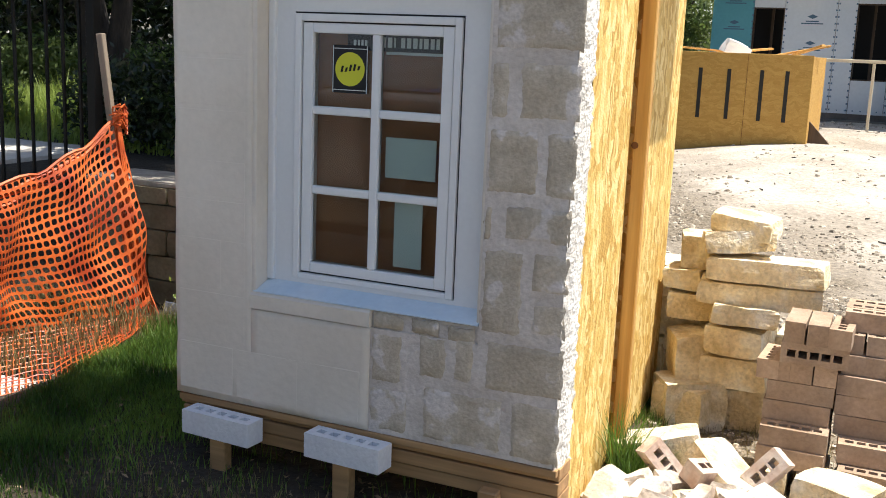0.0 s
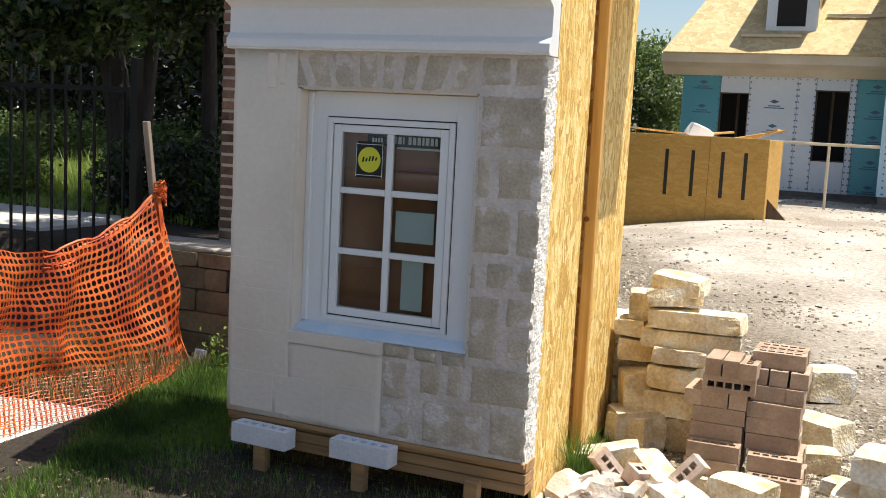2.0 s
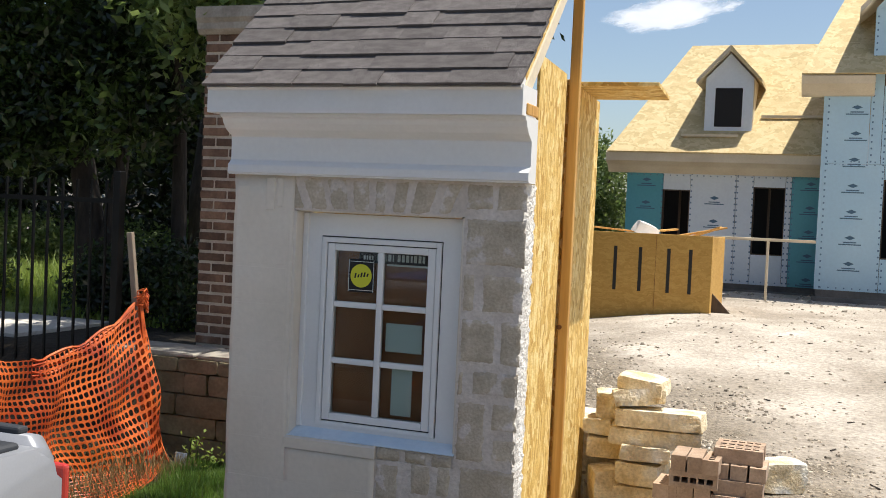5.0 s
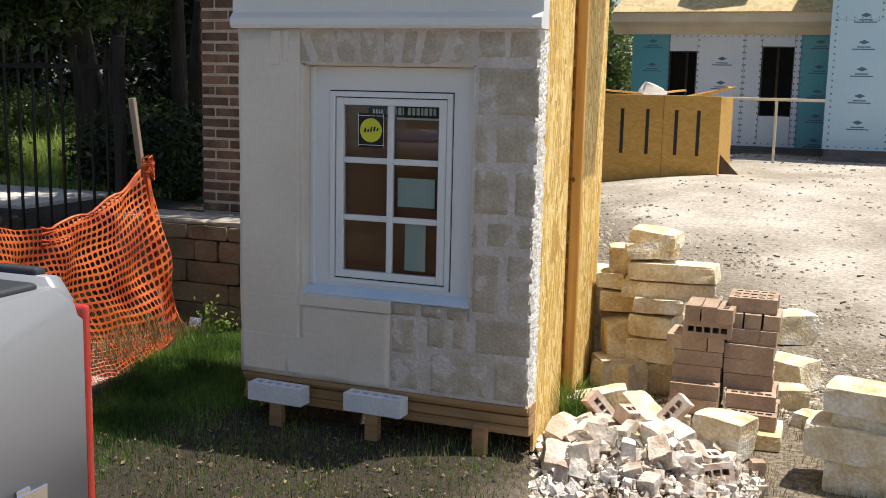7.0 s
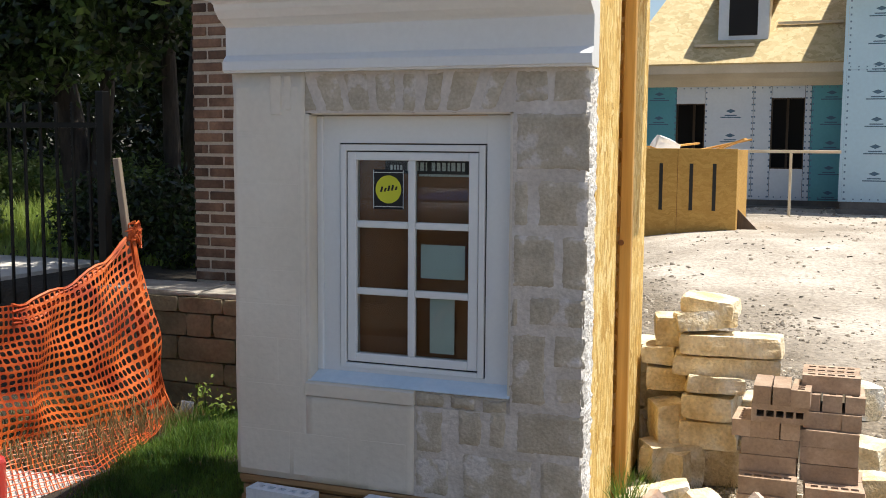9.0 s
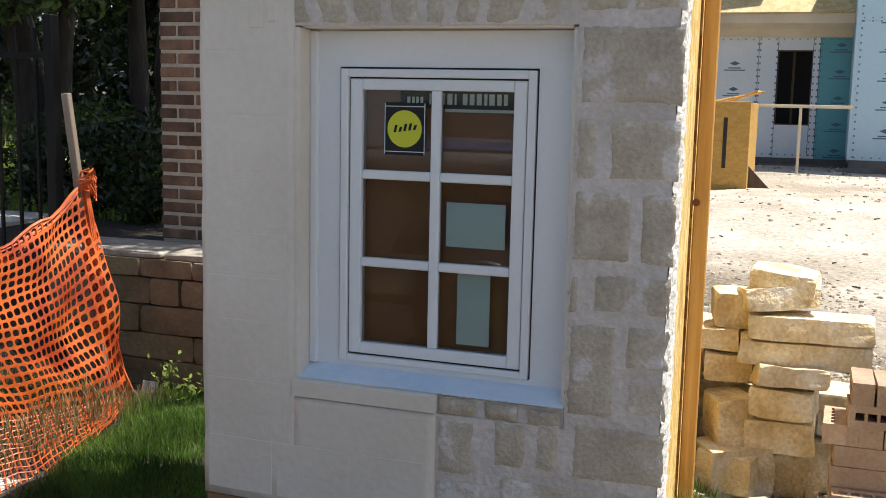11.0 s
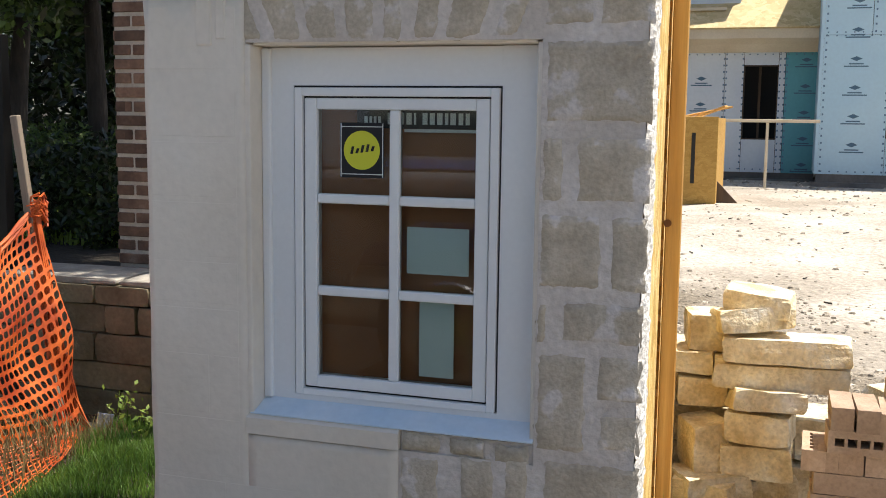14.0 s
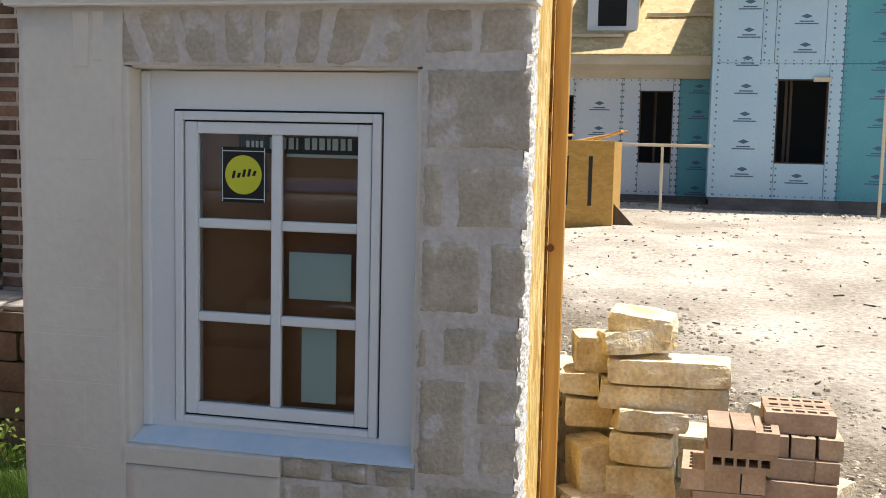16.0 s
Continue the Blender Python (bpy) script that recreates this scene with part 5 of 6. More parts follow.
    for s in (-1, 1):
        bm = prism(((-1.505, 4.91), (-1.505 + s * 0.57, 4.30), (-1.505 + s * 0.57, 4.23), (-1.505, 4.81)), "y", 17.86, 20.2)
        part("dormer_roof", bm, OSBROOF if s > 0 else FASCIA, dm, "bare sheathing dormer roof")
    # cornice return and wall dormer of the right wing
    cornice = ((RY - 0.32, 4.02), (RY - 0.36, 4.14), (RY + 0.05, 4.24), (RY + 0.05, 3.85), (RY - 0.10, 3.87), (RY - 0.16, 3.93))
    for x0, x1 in ((-0.22, 0.88), (3.22, 5.7)):
        part("cornice", prism(cornice, "x", x0, x1), FASCIA, hs, "cream cornice return")
    part("gable_board", prism(((0.84, 5.26), (3.2, 5.26), (2.02, 6.6)), "y", RY, RY + 0.05), FOAMB, hs)
    for s in (-1, 1):
        bm = prism(((2.02, 6.76), (2.02 + s * 1.42, 5.24), (2.02 + s * 1.42, 5.14), (2.02, 6.64)), "y", RY - 0.25, 22.0)
        part("gable_roof", bm, FASCIA, hs, "cream gable trim")
    bm = bmesh.new()
    q = [bm.verts.new(p) for p in ((-0.22, RY - 0.34, 4.16), (5.8, RY - 0.34, 4.16), (6.0, 22.2, 9.4), (1.2, 21.0, 8.0))]
    bm.faces.new(q)
    rf = part("roof", bm, OSBROOF, hs, "bare strand board roof deck")
    so = rf.modifiers.new("thick", "SOLIDIFY")
    so.thickness, so.offset = 0.03, -1
    part("side_wall", boxes((-3.25, -3.20, 18.05, 23.0, 0.6, 2.62)), FOAMW, hs)
    part("back_wall", boxes((-3.25, 6.0, 23.0, 23.1, 0.5, 4.0)), FOAMW, hs)
    # printed marks on the boards: a diamond and two short lines each
    bm = bmesh.new()
    for x0, x1, z0, z1, y in ((-3.2, -2.65, 1.2, 2.6, HY), (-2.05, -1.35, 0.9, 2.3, HY), (-0.32, 0.2, 0.8, 2.6, HY), (0.22, 0.98, 0.9, 3.8, RY), (2.05, 3.0, 0.9, 5.0, RY), (3.05, 4.1, 0.9, 2.7, RY), (1.1, 1.75, 2.8, 4.0, RY), (4.25, 5.3, 0.9, 2.7, RY), (1.12, 1.70, 0.95, 1.2, RY)):
        wide = x1 - x0 > 0.8
        z, k = z1 - 0.12, 0
        while z > z0:
            xs = (x0 + 0.28 * (x1 - x0), x0 + 0.78 * (x1 - x0)) if wide and x0 > 3 else (x0 + 0.55 * (x1 - x0),)
            for cx in xs:
                v = [bm.verts.new((cx + a, y - 0.003, z + b)) for a, b in ((-0.085, 0), (0, -0.035), (0.085, 0), (0, 0.035))]
                bm.faces.new(v)
                for dz, w in ((-0.075, 0.10), (-0.11, 0.17)):
                    v = [bm.verts.new((cx + a, y - 0.003, z + dz + b)) for a, b in ((-w, -0.009), (w, -0.009), (w, 0.009), (-w, 0.009))]
                    bm.faces.new(v)
            z -= 0.42
            k += 1
    tagged(part("printed_mark", bm, INK, hs, "dark blue printed marks"), kind="stuff")
    # nail heads along the seams
    bm = bmesh.new()
    for x, z0, z1, y in ((-2.61, 0.7, 2.6, HY), (-2.08, 0.7, 2.6, HY), (-1.31, 0.7, 2.6, HY), (-1.27, 0.7, 2.6, HY), (-1.01, 0.7, 2.6, HY), (-0.43, 0.7, 2.6, HY), (-0.365, 0.7, 2.6, HY), (-0.325, 0.7, 2.6, HY), (0.21, 0.75, 3.8, RY), (1.07, 0.75, 5.2, RY), (2.00, 0.75, 5.2, RY), (1.86, 0.75, 5.2, RY), (2.05, 0.75, 5.2, RY), (0.88, 2.8, 5.2, RY), (1.13, 0.75, 1.25, RY), (3.0, 0.75, 2.75, RY)):
        z = z0
        while z < z1:
            box(bm, x - 0.012, x + 0.012, y - 0.005, y - 0.001, z, z + 0.028)
            z += 0.105
    for x0, x1, z, y in ((0.22, 5.3, 2.745, RY), (0.22, 5.3, 2.795, RY), (-3.2, 0.1, 2.56, HY), (0.22, 5.3, 0.75, RY), (-3.2, 0.1, 0.70, HY)):
        x = x0
        while x < x1:
            box(bm, x, x + 0.02, y - 0.005, y - 0.001, z, z + 0.02)
            x += 0.12
    tagged(part("nail_head", bm, TAPE, hs, "dark nail caps along the seams"), kind="stuff")
    hs.matrix_basis = hs.matrix_basis @ Matrix.Translation((-0.06, 0, -0.12))


build_house()


# ---- trees, shrubs and lawn ----
def leaf_cloud(name, blobs, count, size, material, seed, parent=None, label=""):
    """Many small leaf blades scattered in clumps through ellipsoids (x, y, z, rx, ry, rz), denser towards the skin."""
    rg = np.random.RandomState(seed)
    w = np.array([b[3] * b[4] * b[5] for b in blobs]) ** 0.7
    pick = rg.choice(len(blobs), count // 9 + 1, p=w / w.sum())
    cent = []
    for b in pick:
        x, y, z, rx, ry, rz = blobs[b]
        d = rg.normal(size=3)
        d /= np.linalg.norm(d)
        q = 0.35 + 0.68 * rg.random_sample() ** 0.55
        cent.append((x + d[0] * rx * q, y + d[1] * ry * q, z + d[2] * rz * q))
    cent = np.repeat(np.array(cent), 9, axis=0)
    n = len(cent)
    cent = cent + rg.normal(size=(n, 3)) * size * 1.7
    a = rg.normal(size=(n, 3))
    a /= np.linalg.norm(a, axis=1)[:, None]
    b = np.cross(a, rg.normal(size=(n, 3)))
    b /= np.linalg.norm(b, axis=1)[:, None]
    s = size * rg.uniform(0.6, 1.25, n)[:, None]
    v = np.stack([cent - a * s, cent + b * s * 0.42, cent + a * s, cent - b * s * 0.42], 1).reshape(-1, 3)
    me = bpy.data.meshes.new(name)
    me.from_pydata(v.tolist(), [], np.arange(4 * n).reshape(-1, 4).tolist())
    me.materials.append(material)
    ob = new(name, me)
    if parent:
        ob.parent = parent
        ob.matrix_parent_inverse = parent.matrix_basis.inverted()
    if label:
        tagged(ob, label)
    return ob


def tree(x, y, z, pts, r, limbs, blobs, leaves, size, seed, label, group="trees behind the fence", material=None):
    t = thing("tree", label, "tree", (x, y, z), group)
    bm = bmesh.new()
    tube(bm, pts, r, r * 0.45, 12)
    for k, l in enumerate(limbs):
        tube(bm, l, r * (0.75 if k == 0 else 0.38), r * 0.12, 8)
    part("trunk", bm, BARK, t, "dark rough bark", True)
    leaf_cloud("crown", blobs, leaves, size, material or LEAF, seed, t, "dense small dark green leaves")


def build_trees():
    # Last three crown clumps, mostly out of view, are added to shade wall and shrubs.
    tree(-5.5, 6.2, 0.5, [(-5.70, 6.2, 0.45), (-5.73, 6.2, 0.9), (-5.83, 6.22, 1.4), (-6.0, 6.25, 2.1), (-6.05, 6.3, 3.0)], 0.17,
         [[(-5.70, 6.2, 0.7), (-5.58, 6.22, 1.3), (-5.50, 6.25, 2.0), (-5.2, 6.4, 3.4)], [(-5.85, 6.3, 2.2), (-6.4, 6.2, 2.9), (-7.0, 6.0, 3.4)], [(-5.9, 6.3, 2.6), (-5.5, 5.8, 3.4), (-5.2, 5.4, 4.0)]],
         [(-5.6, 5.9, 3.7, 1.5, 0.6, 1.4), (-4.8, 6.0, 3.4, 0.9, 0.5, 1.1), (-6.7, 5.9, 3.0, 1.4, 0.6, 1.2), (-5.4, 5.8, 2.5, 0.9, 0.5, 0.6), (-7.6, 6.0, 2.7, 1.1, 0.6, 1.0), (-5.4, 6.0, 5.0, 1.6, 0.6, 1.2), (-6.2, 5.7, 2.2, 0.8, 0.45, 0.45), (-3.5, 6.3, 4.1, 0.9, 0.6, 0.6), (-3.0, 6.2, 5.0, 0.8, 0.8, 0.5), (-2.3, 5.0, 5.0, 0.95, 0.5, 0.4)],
         57000, 0.05, 31, "broad dark green tree with a forked trunk behind the fence, and added clumps for shade", material=LEAFMID)
    # This crown takes the pale leaf whose tone includes painted sunlight.
    tree(-4.92, 6.3, 0.5, [(-4.92, 6.3, 0.45), (-4.94, 6.3, 1.4), (-4.9, 6.2, 2.6), (-4.7, 5.9, 3.4)], 0.085,
         [[(-4.9, 6.2, 2.3), (-4.5, 5.5, 2.9), (-4.1, 5.0, 3.1)], [(-4.8, 6.1, 2.8), (-4.8, 6.2, 3.4), (-4.9, 5.9, 3.9)]],
         [(-4.02, 4.80, 3.10, 0.32, 0.28, 0.26), (-3.62, 4.70, 3.05, 0.28, 0.26, 0.26), (-3.76, 4.60, 2.72, 0.15, 0.15, 0.17), (-3.30, 4.80, 3.24, 0.36, 0.30, 0.26), (-3.6, 5.1, 3.7, 0.6, 0.5, 0.4)],
         7000, 0.056, 37, "pale-leaved tree with sun put into its leaf colour, over a brick pillar", material=LEAFLIT)
    tree(-6.7, 9.2, 0.55, [(-6.7, 9.2, 0.5), (-6.68, 9.2, 1.6), (-6.75, 9.6, 3.4), (-6.6, 10.2, 5.0)], 0.17,
         [[(-6.7, 9.4, 2.4), (-7.2, 10.0, 3.4), (-7.6, 10.6, 4.4)], [(-6.7, 9.6, 2.8), (-5.9, 10.2, 3.8), (-5.4, 10.7, 4.6)]],
         [(-6.6, 11.2, 4.4, 2.2, 1.2, 2.2), (-8.8, 11.6, 4.2, 2.0, 1.2, 2.2), (-5.2, 11.2, 4.4, 1.3, 1.2, 2.2), (-7.2, 11.4, 2.6, 1.8, 0.8, 0.8)],
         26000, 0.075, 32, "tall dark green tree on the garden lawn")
    # Stands mostly out of view; added here to hold back sky light.
    tree(-10.6, 6.6, 0.55, [(-10.6, 6.6, 0.5), (-10.65, 6.6, 1.8), (-10.5, 6.7, 3.8)], 0.14, [[(-10.6, 6.6, 2.0), (-11.2, 6.4, 3.0), (-11.7, 6.4, 3.8)]],
         [(-10.6, 6.6, 3.9, 2.0, 1.6, 2.0), (-12.4, 6.2, 3.4, 1.6, 1.5, 2.0), (-10.2, 6.3, 2.5, 1.2, 0.9, 0.7)], 16000, 0.08, 33, "dark green tree added mostly out of view to block sky light")
    tree(-5.2, 13.5, 0.55, [(-5.2, 13.5, 0.5), (-5.15, 13.5, 2.4), (-5.2, 13.6, 5.0)], 0.16, [[(-5.2, 13.5, 2.4), (-4.6, 13.5, 3.6), (-4.3, 13.6, 4.4)]],
         [(-6.0, 13.6, 4.8, 2.0, 1.6, 2.6), (-9.0, 14.5, 4.8, 3.0, 1.8, 3.2), (-12.5, 14.5, 4.6, 3.0, 1.8, 3.4), (-15.5, 14.0, 4.6, 3.0, 1.8, 3.6)], 26000, 0.11, 34, "tall shaded tree deep in the garden")
    tree(-5.5, 24.0, 0.45, [(-5.5, 24.0, 0.4), (-5.45, 24.0, 1.6), (-5.5, 24.0, 2.8)], 0.12, [[(-5.5, 24.0, 1.6), (-5.0, 24.0, 2.4), (-4.8, 24.0, 2.8)]],
         [(-5.3, 24.0, 2.4, 1.1, 1.1, 1.3), (-4.7, 24.2, 1.5, 0.9, 0.9, 1.0), (-5.8, 24.0, 2.8, 1.0, 1.0, 0.9)], 10000, 0.07, 35, "small bright green tree beside a house", "trees beyond the yard", LEAFDRY)
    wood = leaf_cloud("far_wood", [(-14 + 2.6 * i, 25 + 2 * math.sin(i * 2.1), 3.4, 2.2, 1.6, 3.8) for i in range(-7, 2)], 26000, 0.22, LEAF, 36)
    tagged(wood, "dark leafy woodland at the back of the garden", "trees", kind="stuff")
    # Unseen row of leaves, added only to keep sky light off the garden.
    wood = leaf_cloud("sky_block_wood", [(-17 + math.sin(i * 1.7), -6 + 3.2 * i, 3.6, 1.8, 2.4, 4.0) for i in range(7)], 22000, 0.26, LEAF, 38)
    tagged(wood, "unseen leafy mass added to block sky light along the garden", "trees", kind="stuff")
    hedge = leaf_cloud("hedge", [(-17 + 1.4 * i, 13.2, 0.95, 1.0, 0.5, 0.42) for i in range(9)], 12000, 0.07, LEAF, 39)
    tagged(hedge, "low dark clipped hedge across the garden", "hedge")
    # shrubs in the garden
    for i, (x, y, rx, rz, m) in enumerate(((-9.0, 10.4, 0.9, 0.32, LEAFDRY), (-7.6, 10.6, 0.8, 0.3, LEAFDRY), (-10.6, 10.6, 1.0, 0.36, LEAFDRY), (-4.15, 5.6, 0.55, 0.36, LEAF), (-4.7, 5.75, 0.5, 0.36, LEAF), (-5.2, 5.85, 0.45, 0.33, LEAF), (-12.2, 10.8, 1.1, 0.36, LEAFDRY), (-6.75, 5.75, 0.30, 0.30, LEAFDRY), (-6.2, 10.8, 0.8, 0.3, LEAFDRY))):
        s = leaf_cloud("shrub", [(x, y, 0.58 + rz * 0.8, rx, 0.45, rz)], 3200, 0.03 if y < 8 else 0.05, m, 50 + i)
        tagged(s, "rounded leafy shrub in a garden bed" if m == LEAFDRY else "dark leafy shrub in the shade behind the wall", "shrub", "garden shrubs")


build_trees()


def blades(name, region, count, hmin, hmax, width, material, seed, label, base=0.0):
    """Grass blades as narrow bent triangles; region(x, y) says how thick the growth is."""
    rg = random.Random(seed)
    verts, faces = [], []
    x0, x1, y0, y1, dens = region
    made, tries = 0, 0
    while made < count and tries < count * 8:
        tries += 1
        x, y = rg.uniform(x0, x1), rg.uniform(y0, y1)
        if rg.random() > dens(x, y):
            continue
        z = ground_z(x, y) - 0.004 + base
        h = rg.uniform(hmin, hmax) * (0.6 + 0.8 * max(0, 0.5 + noise.noise(Vector((x * 3, y * 3, 1)))))
        a, b = rg.uniform(0, math.tau), rg.uniform(0, math.tau)
        lean = h * rg.uniform(0.1, 0.6)
        dx, dy = width * math.cos(a), width * math.sin(a)
        lx, ly = lean * math.cos(b), lean * math.sin(b)
        k = len(verts)
        verts += [(x - dx, y - dy, z), (x + dx, y + dy, z), (x + lx * 0.35 + dx * 0.7, y + ly * 0.35 + dy * 0.7, z + h * 0.6), (x + lx * 0.35 - dx * 0.7, y + ly * 0.35 - dy * 0.7, z + h * 0.6), (x + lx, y + ly, z + h)]
        faces += [(k, k + 1, k + 2, k + 3), (k + 3, k + 2, k + 4)]
        made += 1
    me = bpy.data.meshes.new(name)
    me.from_pydata(verts, [], faces)
    me.materials.append(material)
    tagged(new(name, me), label, "grass", kind="stuff")


def lawn_density(x, y):
    d = 1.0
    under = smooth_step(2.15, 2.4, y) * (1 - smooth_step(3.2, 3.5, y)) * smooth_step(-1.95, -1.75, x)
    d *= 1 - 0.97 * under
    worn = smooth_step(-2.45, -1.75, x) * (1 - smooth_step(2.25, 2.5, y))
    d *= 1 - 0.93 * worn
    d *= 1 - smooth_step(-0.85, -0.5, x)
    edge = -2.90 + 0.44 * max(0.0, 3.05 - y) - 0.30 * max(0.0, y - 3.05)
    d *= smooth_step(edge - 0.04, edge + 0.10, x + 0.03 * math.sin(y * 9))
    return d * (0.55 + 0.6 * max(0.0, 0.4 + noise.noise(Vector((x * 2.2, y * 2.2, 8)))))


blades("lawn_grass", (-3.35, -0.5, 0.9, 3.92, lawn_density), 46000, 0.022, 0.072, 0.0019, GRASS, 1, "green lawn grass, worn in the shade of the booth")
blades("straw", (-3.1, -0.4, 0.9, 3.4, lambda x, y: 0.04 + 0.9 * (1 - smooth_step(1.9, 2.3, y)) * smooth_step(-2.4, -1.6, x)), 9000, 0.010, 0.045, 0.0014, DRYGRASS, 2, "dry straw-coloured grass on worn soil")
def build_soil_litter():
    """Dry leaf bits and crumbs on the worn soil and at the net's foot."""
    rg = random.Random(41)
    verts, faces = [], []
    for k in range(2200):
        if k % 2:
            x, y = rg.uniform(-2.5, -0.45), rg.uniform(1.0, 2.6)
        else:
            x, y = rg.uniform(-3.7, -2.85), rg.uniform(2.4, 3.7)
        z = ground_z(x, y) + 0.004
        r, a = rg.uniform(0.004, 0.014), rg.uniform(0, math.tau)
        q = len(verts)
        for i in range(4):
            w = r * (1.0 if i % 2 else 0.5)
            verts.append((x + w * math.cos(a + i * math.pi / 2), y + w * math.sin(a + i * math.pi / 2), z + rg.uniform(0, 0.012)))
        faces += [(q, q + 1, q + 2), (q, q + 2, q + 3)]
    me = bpy.data.meshes.new("leaf_litter")
    me.from_pydata(verts, [], faces)
    me.materials.append(LITTER)
    tagged(new("leaf_litter", me), "dry brown leaf bits and crumbs on worn soil", "leaf litter", kind="stuff")


LITTER = by_island(mat("leaf_litter", (0.10, 0.065, 0.035), (0.25, 0.18, 0.105), 20.0, 0.85, 0.0, 60.0, 0.2), 0.55)
build_soil_litter()
blades("yard_weeds", (-0.75, 0.9, 2.1, 3.7, lambda x, y: 0.15 + 0.85 * max(0, noise.noise(Vector((x * 4, y * 4, 3))) + 0.15)), 7000, 0.012, 0.06, 0.0014, DRYGRASS, 3, "dry weeds among the rubble")
blades("edge_tuft", (-0.62, -0.50, 2.75, 3.1, lambda x, y: 1.0), 900, 0.08, 0.22, 0.0022, GRASS, 4, "green grass tuft against the strand board")
blades("garden_grass", (-13.0, -3.9, 5.4, 11.5, lambda x, y: 1.0), 30000, 0.04, 0.12, 0.010, MEADOW, 5, "green garden lawn")
blades("bank_grass", (-7.8, -5.95, 6.1, 7.2, lambda x, y: 1.0), 4500, 0.12, 0.34, 0.006, MEADOW, 6, "tall yellow-green ornamental grass")
blades("net_straw", (-3.9, -2.95, 2.70, 3.75, lambda x, y: 1.0), 2600, 0.03, 0.14, 0.003, DRYGRASS, 7, "dry grass and leaf litter at the net's foot")

walkway = boxes((-14.0, -4.85, 4.30, 5.36, 0.40, 0.584))
one("garden_path", walkway, CONCRETE, "pale concrete garden path", "path", kind="structure")
one("side_path", prism(((-7.0, -1.5), (-2.45, -1.5), (-2.55, 1.95), (-2.84, 2.72), (-3.30, 2.66), (-4.4, 2.3), (-7.0, 2.2)), "z", -0.1, 0.018), CONCRETE, "pale concrete path beside the lawn", "path", kind="structure")


def build_small_plants():
    for i, (x, y, h) in enumerate(((-2.98, 3.76, 0.17), (-2.88, 3.78, 0.08))):
        w = thing("weed", "small green leafy weed at the foot of a retaining wall", "plant", (x, y, 0), "weeds")
        bm = bmesh.new()
        tube(bm, [(x, y, 0), (x + 0.01, y, h * 0.5), (x - 0.005, y, h)], 0.003, 0.0015, 5)
        part("stem", bm, GRASS, w)
        leaf_cloud("leaves", [(x, y, h * 0.75, 0.05, 0.05, h * 0.35)], 40, 0.017, MEADOW, 90 + i, w, "bright green leaves")


build_small_plants()


def build_litter():
    """Clods and chips over the yard."""
    rg = random.Random(17)
    verts, faces = [], []
    for k in range(38000):
        y = 3.2 + 13.0 * rg.random() ** 1.9
        x = rg.uniform(-0.25 * y + 0.2, 1.3 + 0.12 * y)
        edge = y + 1.5 * x + 1.6 * noise.noise(Vector((x * 0.9, y * 0.9, 5)))
        thin = 1 - 0.94 * smooth_step(5.2, 7.6, edge)
        if rg.random() > thin * (0.25 + 1.3 * max(0.0, 0.35 + noise.noise(Vector((x * 1.7, y * 1.7, 2))))) or (-0.7 < x < 0.45 and 2.9 < y < 3.4):
            continue
        s = rg.choice((0.004, 0.005, 0.006, 0.008, 0.011, 0.016)) * rg.uniform(0.7, 1.3) * (1 + y * 0.05)
        z = ground_z(x, y)
        base = len(verts)
        turn = rg.uniform(0, math.tau)
        for i in range(10):
            a, low = turn + (i % 5) * math.tau / 5, i < 5
            q = s * rg.uniform(0.75, 1.15) * (1.0 if low else 0.6)
            verts.append((x + q * math.cos(a) * 1.2, y + q * math.sin(a), z + (-0.004 if low else s * rg.uniform(0.35, 0.6))))
        faces += [(base + i, base + (i + 1) % 5, base + 5 + (i + 1) % 5, base + 5 + i) for i in range(5)] + [tuple(base + 5 + i for i in range(5))]
    # broken stone along the foot of the house
    for k in range(420):
        x, y = rg.uniform(-3.2, 4.5), 15.2 + 1.6 * rg.random()
        y += 0.9 if x < 0.0 else 0.0
        s, z = rg.choice((0.012, 0.016, 0.022, 0.032, 0.05)) * rg.uniform(0.7, 1.3), ground_z(x, y)
        base = len(verts)
        for a, b, c in ((1, 0, 0), (0, 1, 0), (-1, 0, 0), (0, -1, 0), (0, 0, 0.8)):
            verts.append((x + s * (a + rg.uniform(-0.3, 0.3)), y + s * (b + rg.uniform(-0.3, 0.3)), z - 0.004 + s * c))
        faces += [(base, base + 1, base + 4), (base + 1, base + 2, base + 4), (base + 2, base + 3, base + 4), (base + 3, base, base + 4)]
    me = bpy.data.meshes.new("yard_chips")
    me.from_pydata(verts, [], faces)
    me.materials.append(CHIPS)
    tagged(new("yard_chips", me), "small stone chips and clods on dry dirt", "gravel", kind="stuff")


CHIPS = by_island(mat("yard_chip", (0.27, 0.225, 0.17), (0.45, 0.39, 0.31), 30.0, 0.95, 0.2, 60.0, 0.2, c=(0.60, 0.55, 0.47)), 0.5)
build_litter()


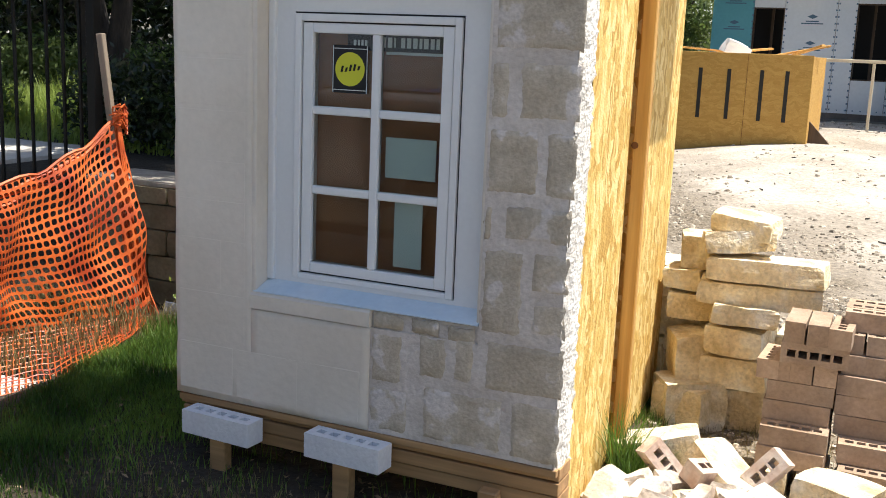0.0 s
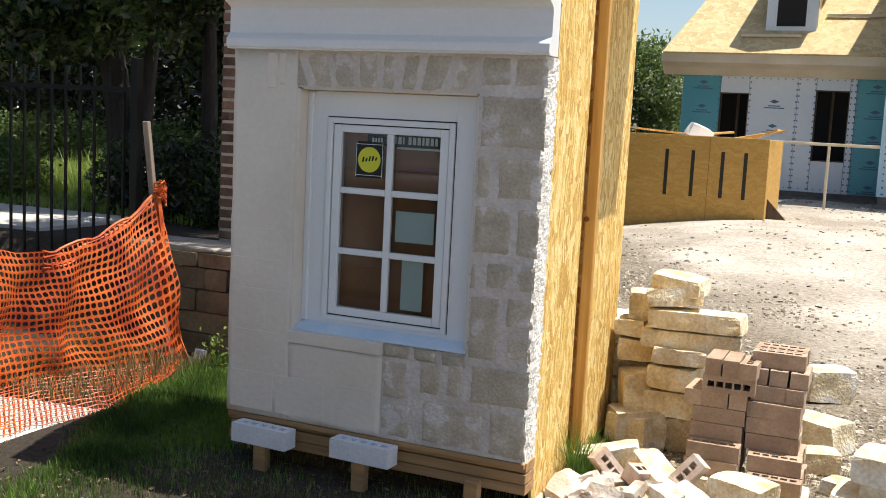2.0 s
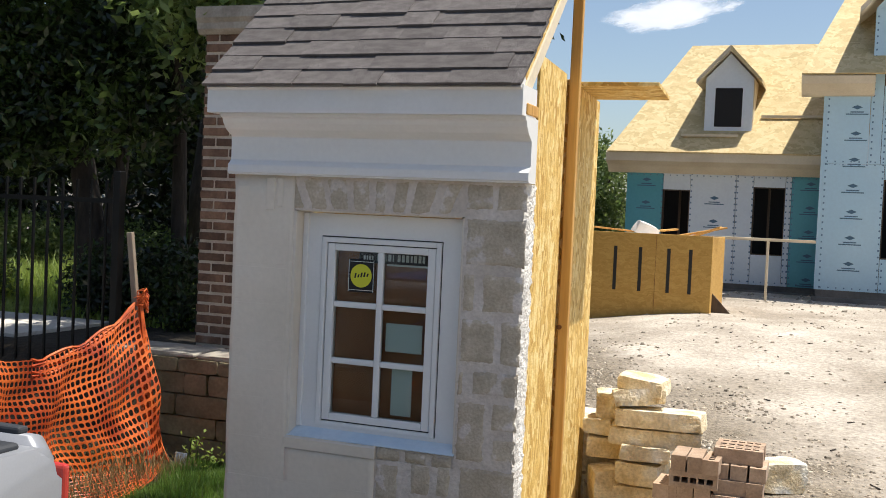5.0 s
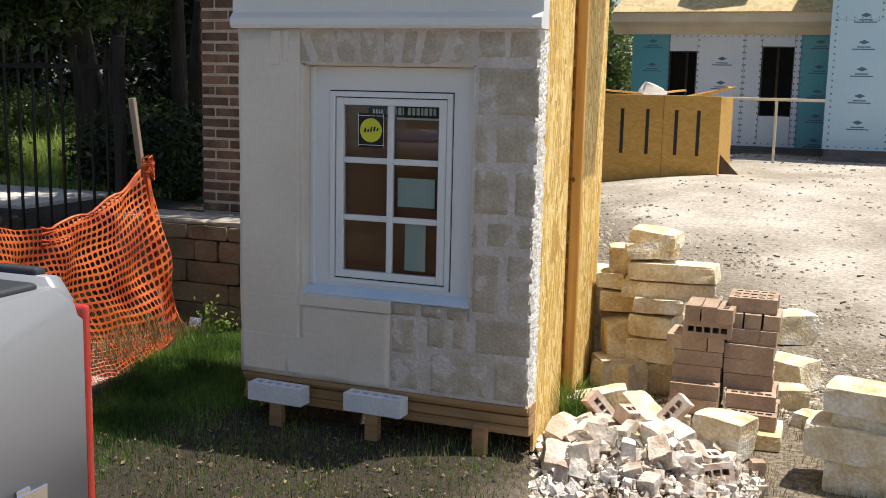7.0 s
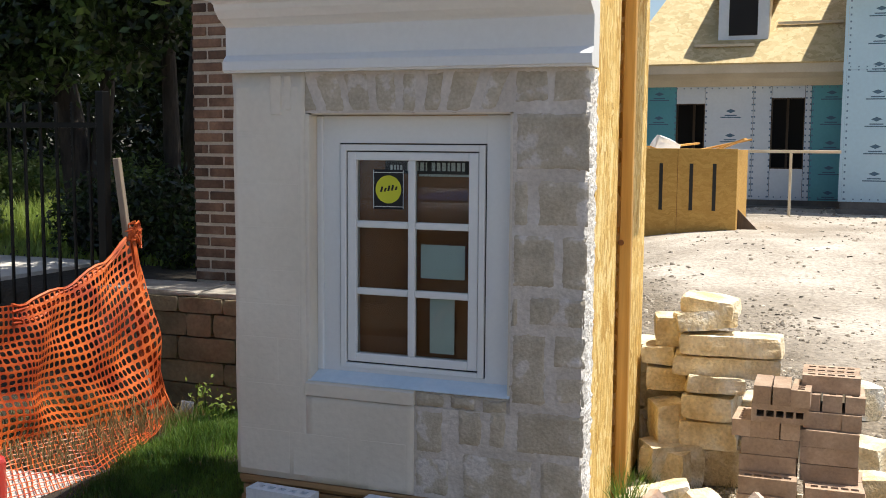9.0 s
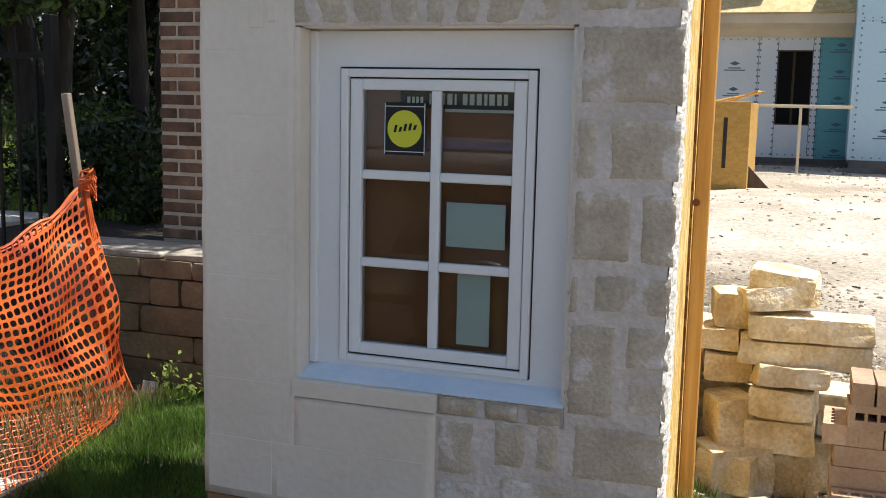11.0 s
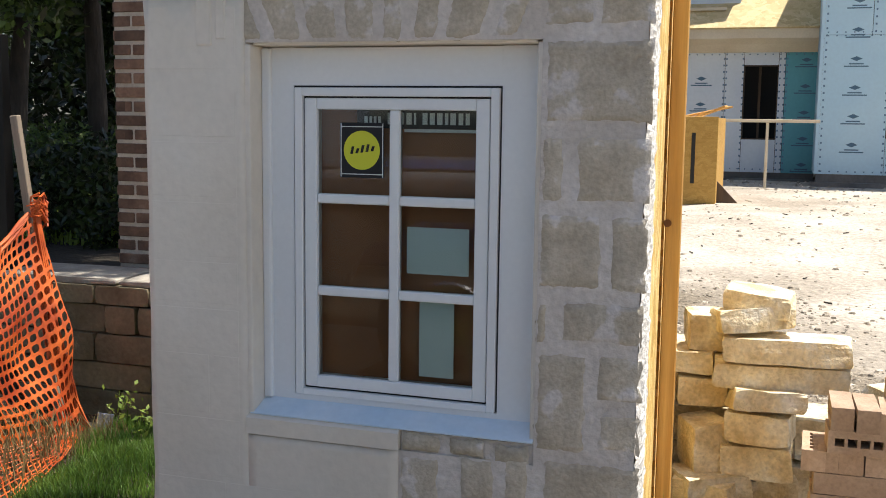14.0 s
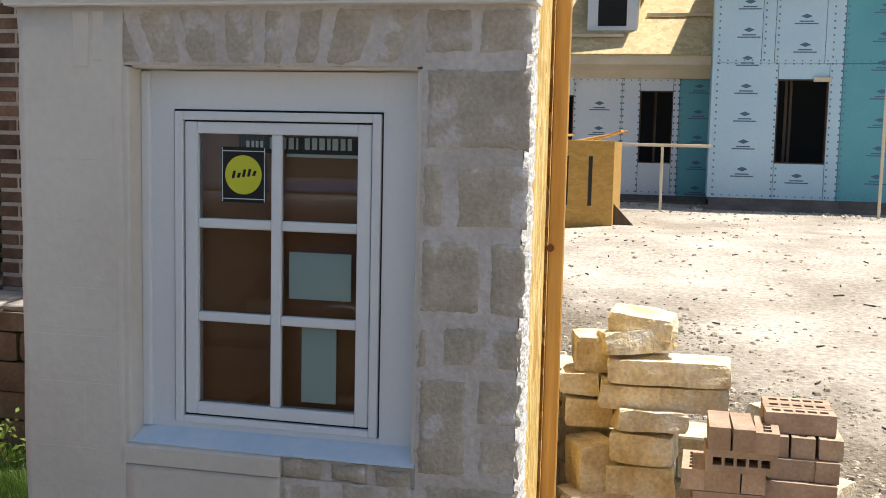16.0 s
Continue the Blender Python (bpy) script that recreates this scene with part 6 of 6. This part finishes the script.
def build_scraps():
    rg = random.Random(23)
    bm = bmesh.new()
    for k in range(9):
        a = rg.uniform(-0.6, 0.6)
        x, y, z = 0.86 + rg.uniform(-0.03, 0.03), 4.92 + rg.uniform(-0.05, 0.05), ground_z(0.86, 4.92)
        tube(bm, [(x - 0.08 * math.cos(a), y - 0.08 * math.sin(a), z + 0.006), (x, y, z + rg.uniform(0.015, 0.05)), (x + 0.09 * math.cos(a), y + 0.09 * math.sin(a), z + 0.006)], 0.007, 0.005, 5)
    one("red_strap", bm, REDPL, "tangle of red plastic strap on dry dirt", "strap")
    bm = boxes((-0.035, 0.035, -0.003, 0.003, -0.01, 0.10), bevel=0.001)
    ob = one("metal_flashing", bm, CHROME, "small bent grey metal flashing beside the net", "metal scrap")
    ob.matrix_basis = pose(-3.06, 3.70, 0.0, -14, 8, 22)
    bm = rocky(0.055, 0.05, 0.05, 401, 0.08, 1)
    ob = one("brick_bit", bm, BRICK, "small brick bit on dry grass beside the rubble", "brick")
    ob.matrix_basis = pose(0.165, 2.74, 0.028, 0, 0, 20)
    # dark clods and twigs scattered over the open dirt
    vb = bmesh.new()
    for k in range(36):
        y = rg.uniform(5.0, 14.0)
        x = rg.uniform(-0.2 * y + 0.5, 0.4 + 0.12 * y)
        z = ground_z(x, y)
        a = rg.uniform(0, 3.1)
        w = rg.uniform(0.02, 0.10)
        tube(vb, [(x, y, z + 0.006), (x + w * math.cos(a), y + w * math.sin(a), z + 0.010)], 0.006, 0.004, 4)
    tagged(one("twigs", vb, BARK, "dark twigs and clods on pale dirt", "twigs"), kind="stuff")


REDPL = plain("red_plastic", (0.55, 0.03, 0.03), 0.5)
build_scraps()


# ---- sky beyond: one thin cloud ----
def build_cloud():
    m = bpy.data.materials.new("cloud")
    m.use_nodes = True
    n, l = m.node_tree.nodes, m.node_tree.links
    p = n["Principled BSDF"]
    p.inputs["Base Color"].default_value, p.inputs["Roughness"].default_value = (0.85, 0.87, 0.9, 1), 1.0
    # The card glows by itself to give the cloud its sunlit white.
    p.inputs["Emission Color"].default_value, p.inputs["Emission Strength"].default_value = (0.95, 0.97, 1, 1), 0.55
    tc, no, gr, mp = n.new("ShaderNodeTexCoord"), n.new("ShaderNodeTexNoise"), n.new("ShaderNodeTexGradient"), n.new("ShaderNodeMapping")
    gr.gradient_type = "SPHERICAL"
    l.new(tc.outputs["Object"], mp.inputs[0]), l.new(mp.outputs[0], gr.inputs[0])
    no.inputs["Scale"].default_value, no.inputs["Detail"].default_value, no.inputs["Distortion"].default_value = 2.2, 8.0, 0.4
    l.new(tc.outputs["Object"], no.inputs["Vector"])
    ad, mr = n.new("ShaderNodeMath"), n.new("ShaderNodeMapRange")
    ad.operation = "ADD"
    l.new(gr.outputs["Fac"], ad.inputs[0]), l.new(no.outputs[0], ad.inputs[1])
    mr.inputs[1].default_value, mr.inputs[2].default_value = 0.84, 1.12
    l.new(ad.outputs[0], mr.inputs[0]), l.new(mr.outputs[0], p.inputs["Alpha"])
    bm = bmesh.new()
    bmesh.ops.create_grid(bm, x_segments=8, y_segments=4, size=1.0)
    ob = one("cloud", bm, m, "small white fair-weather cloud", "cloud", kind="structure")
    ob.matrix_basis = pose(-228, 1400, 280, 90, -10, 9) @ Matrix.Diagonal((125, 36, 1, 1))


build_cloud()
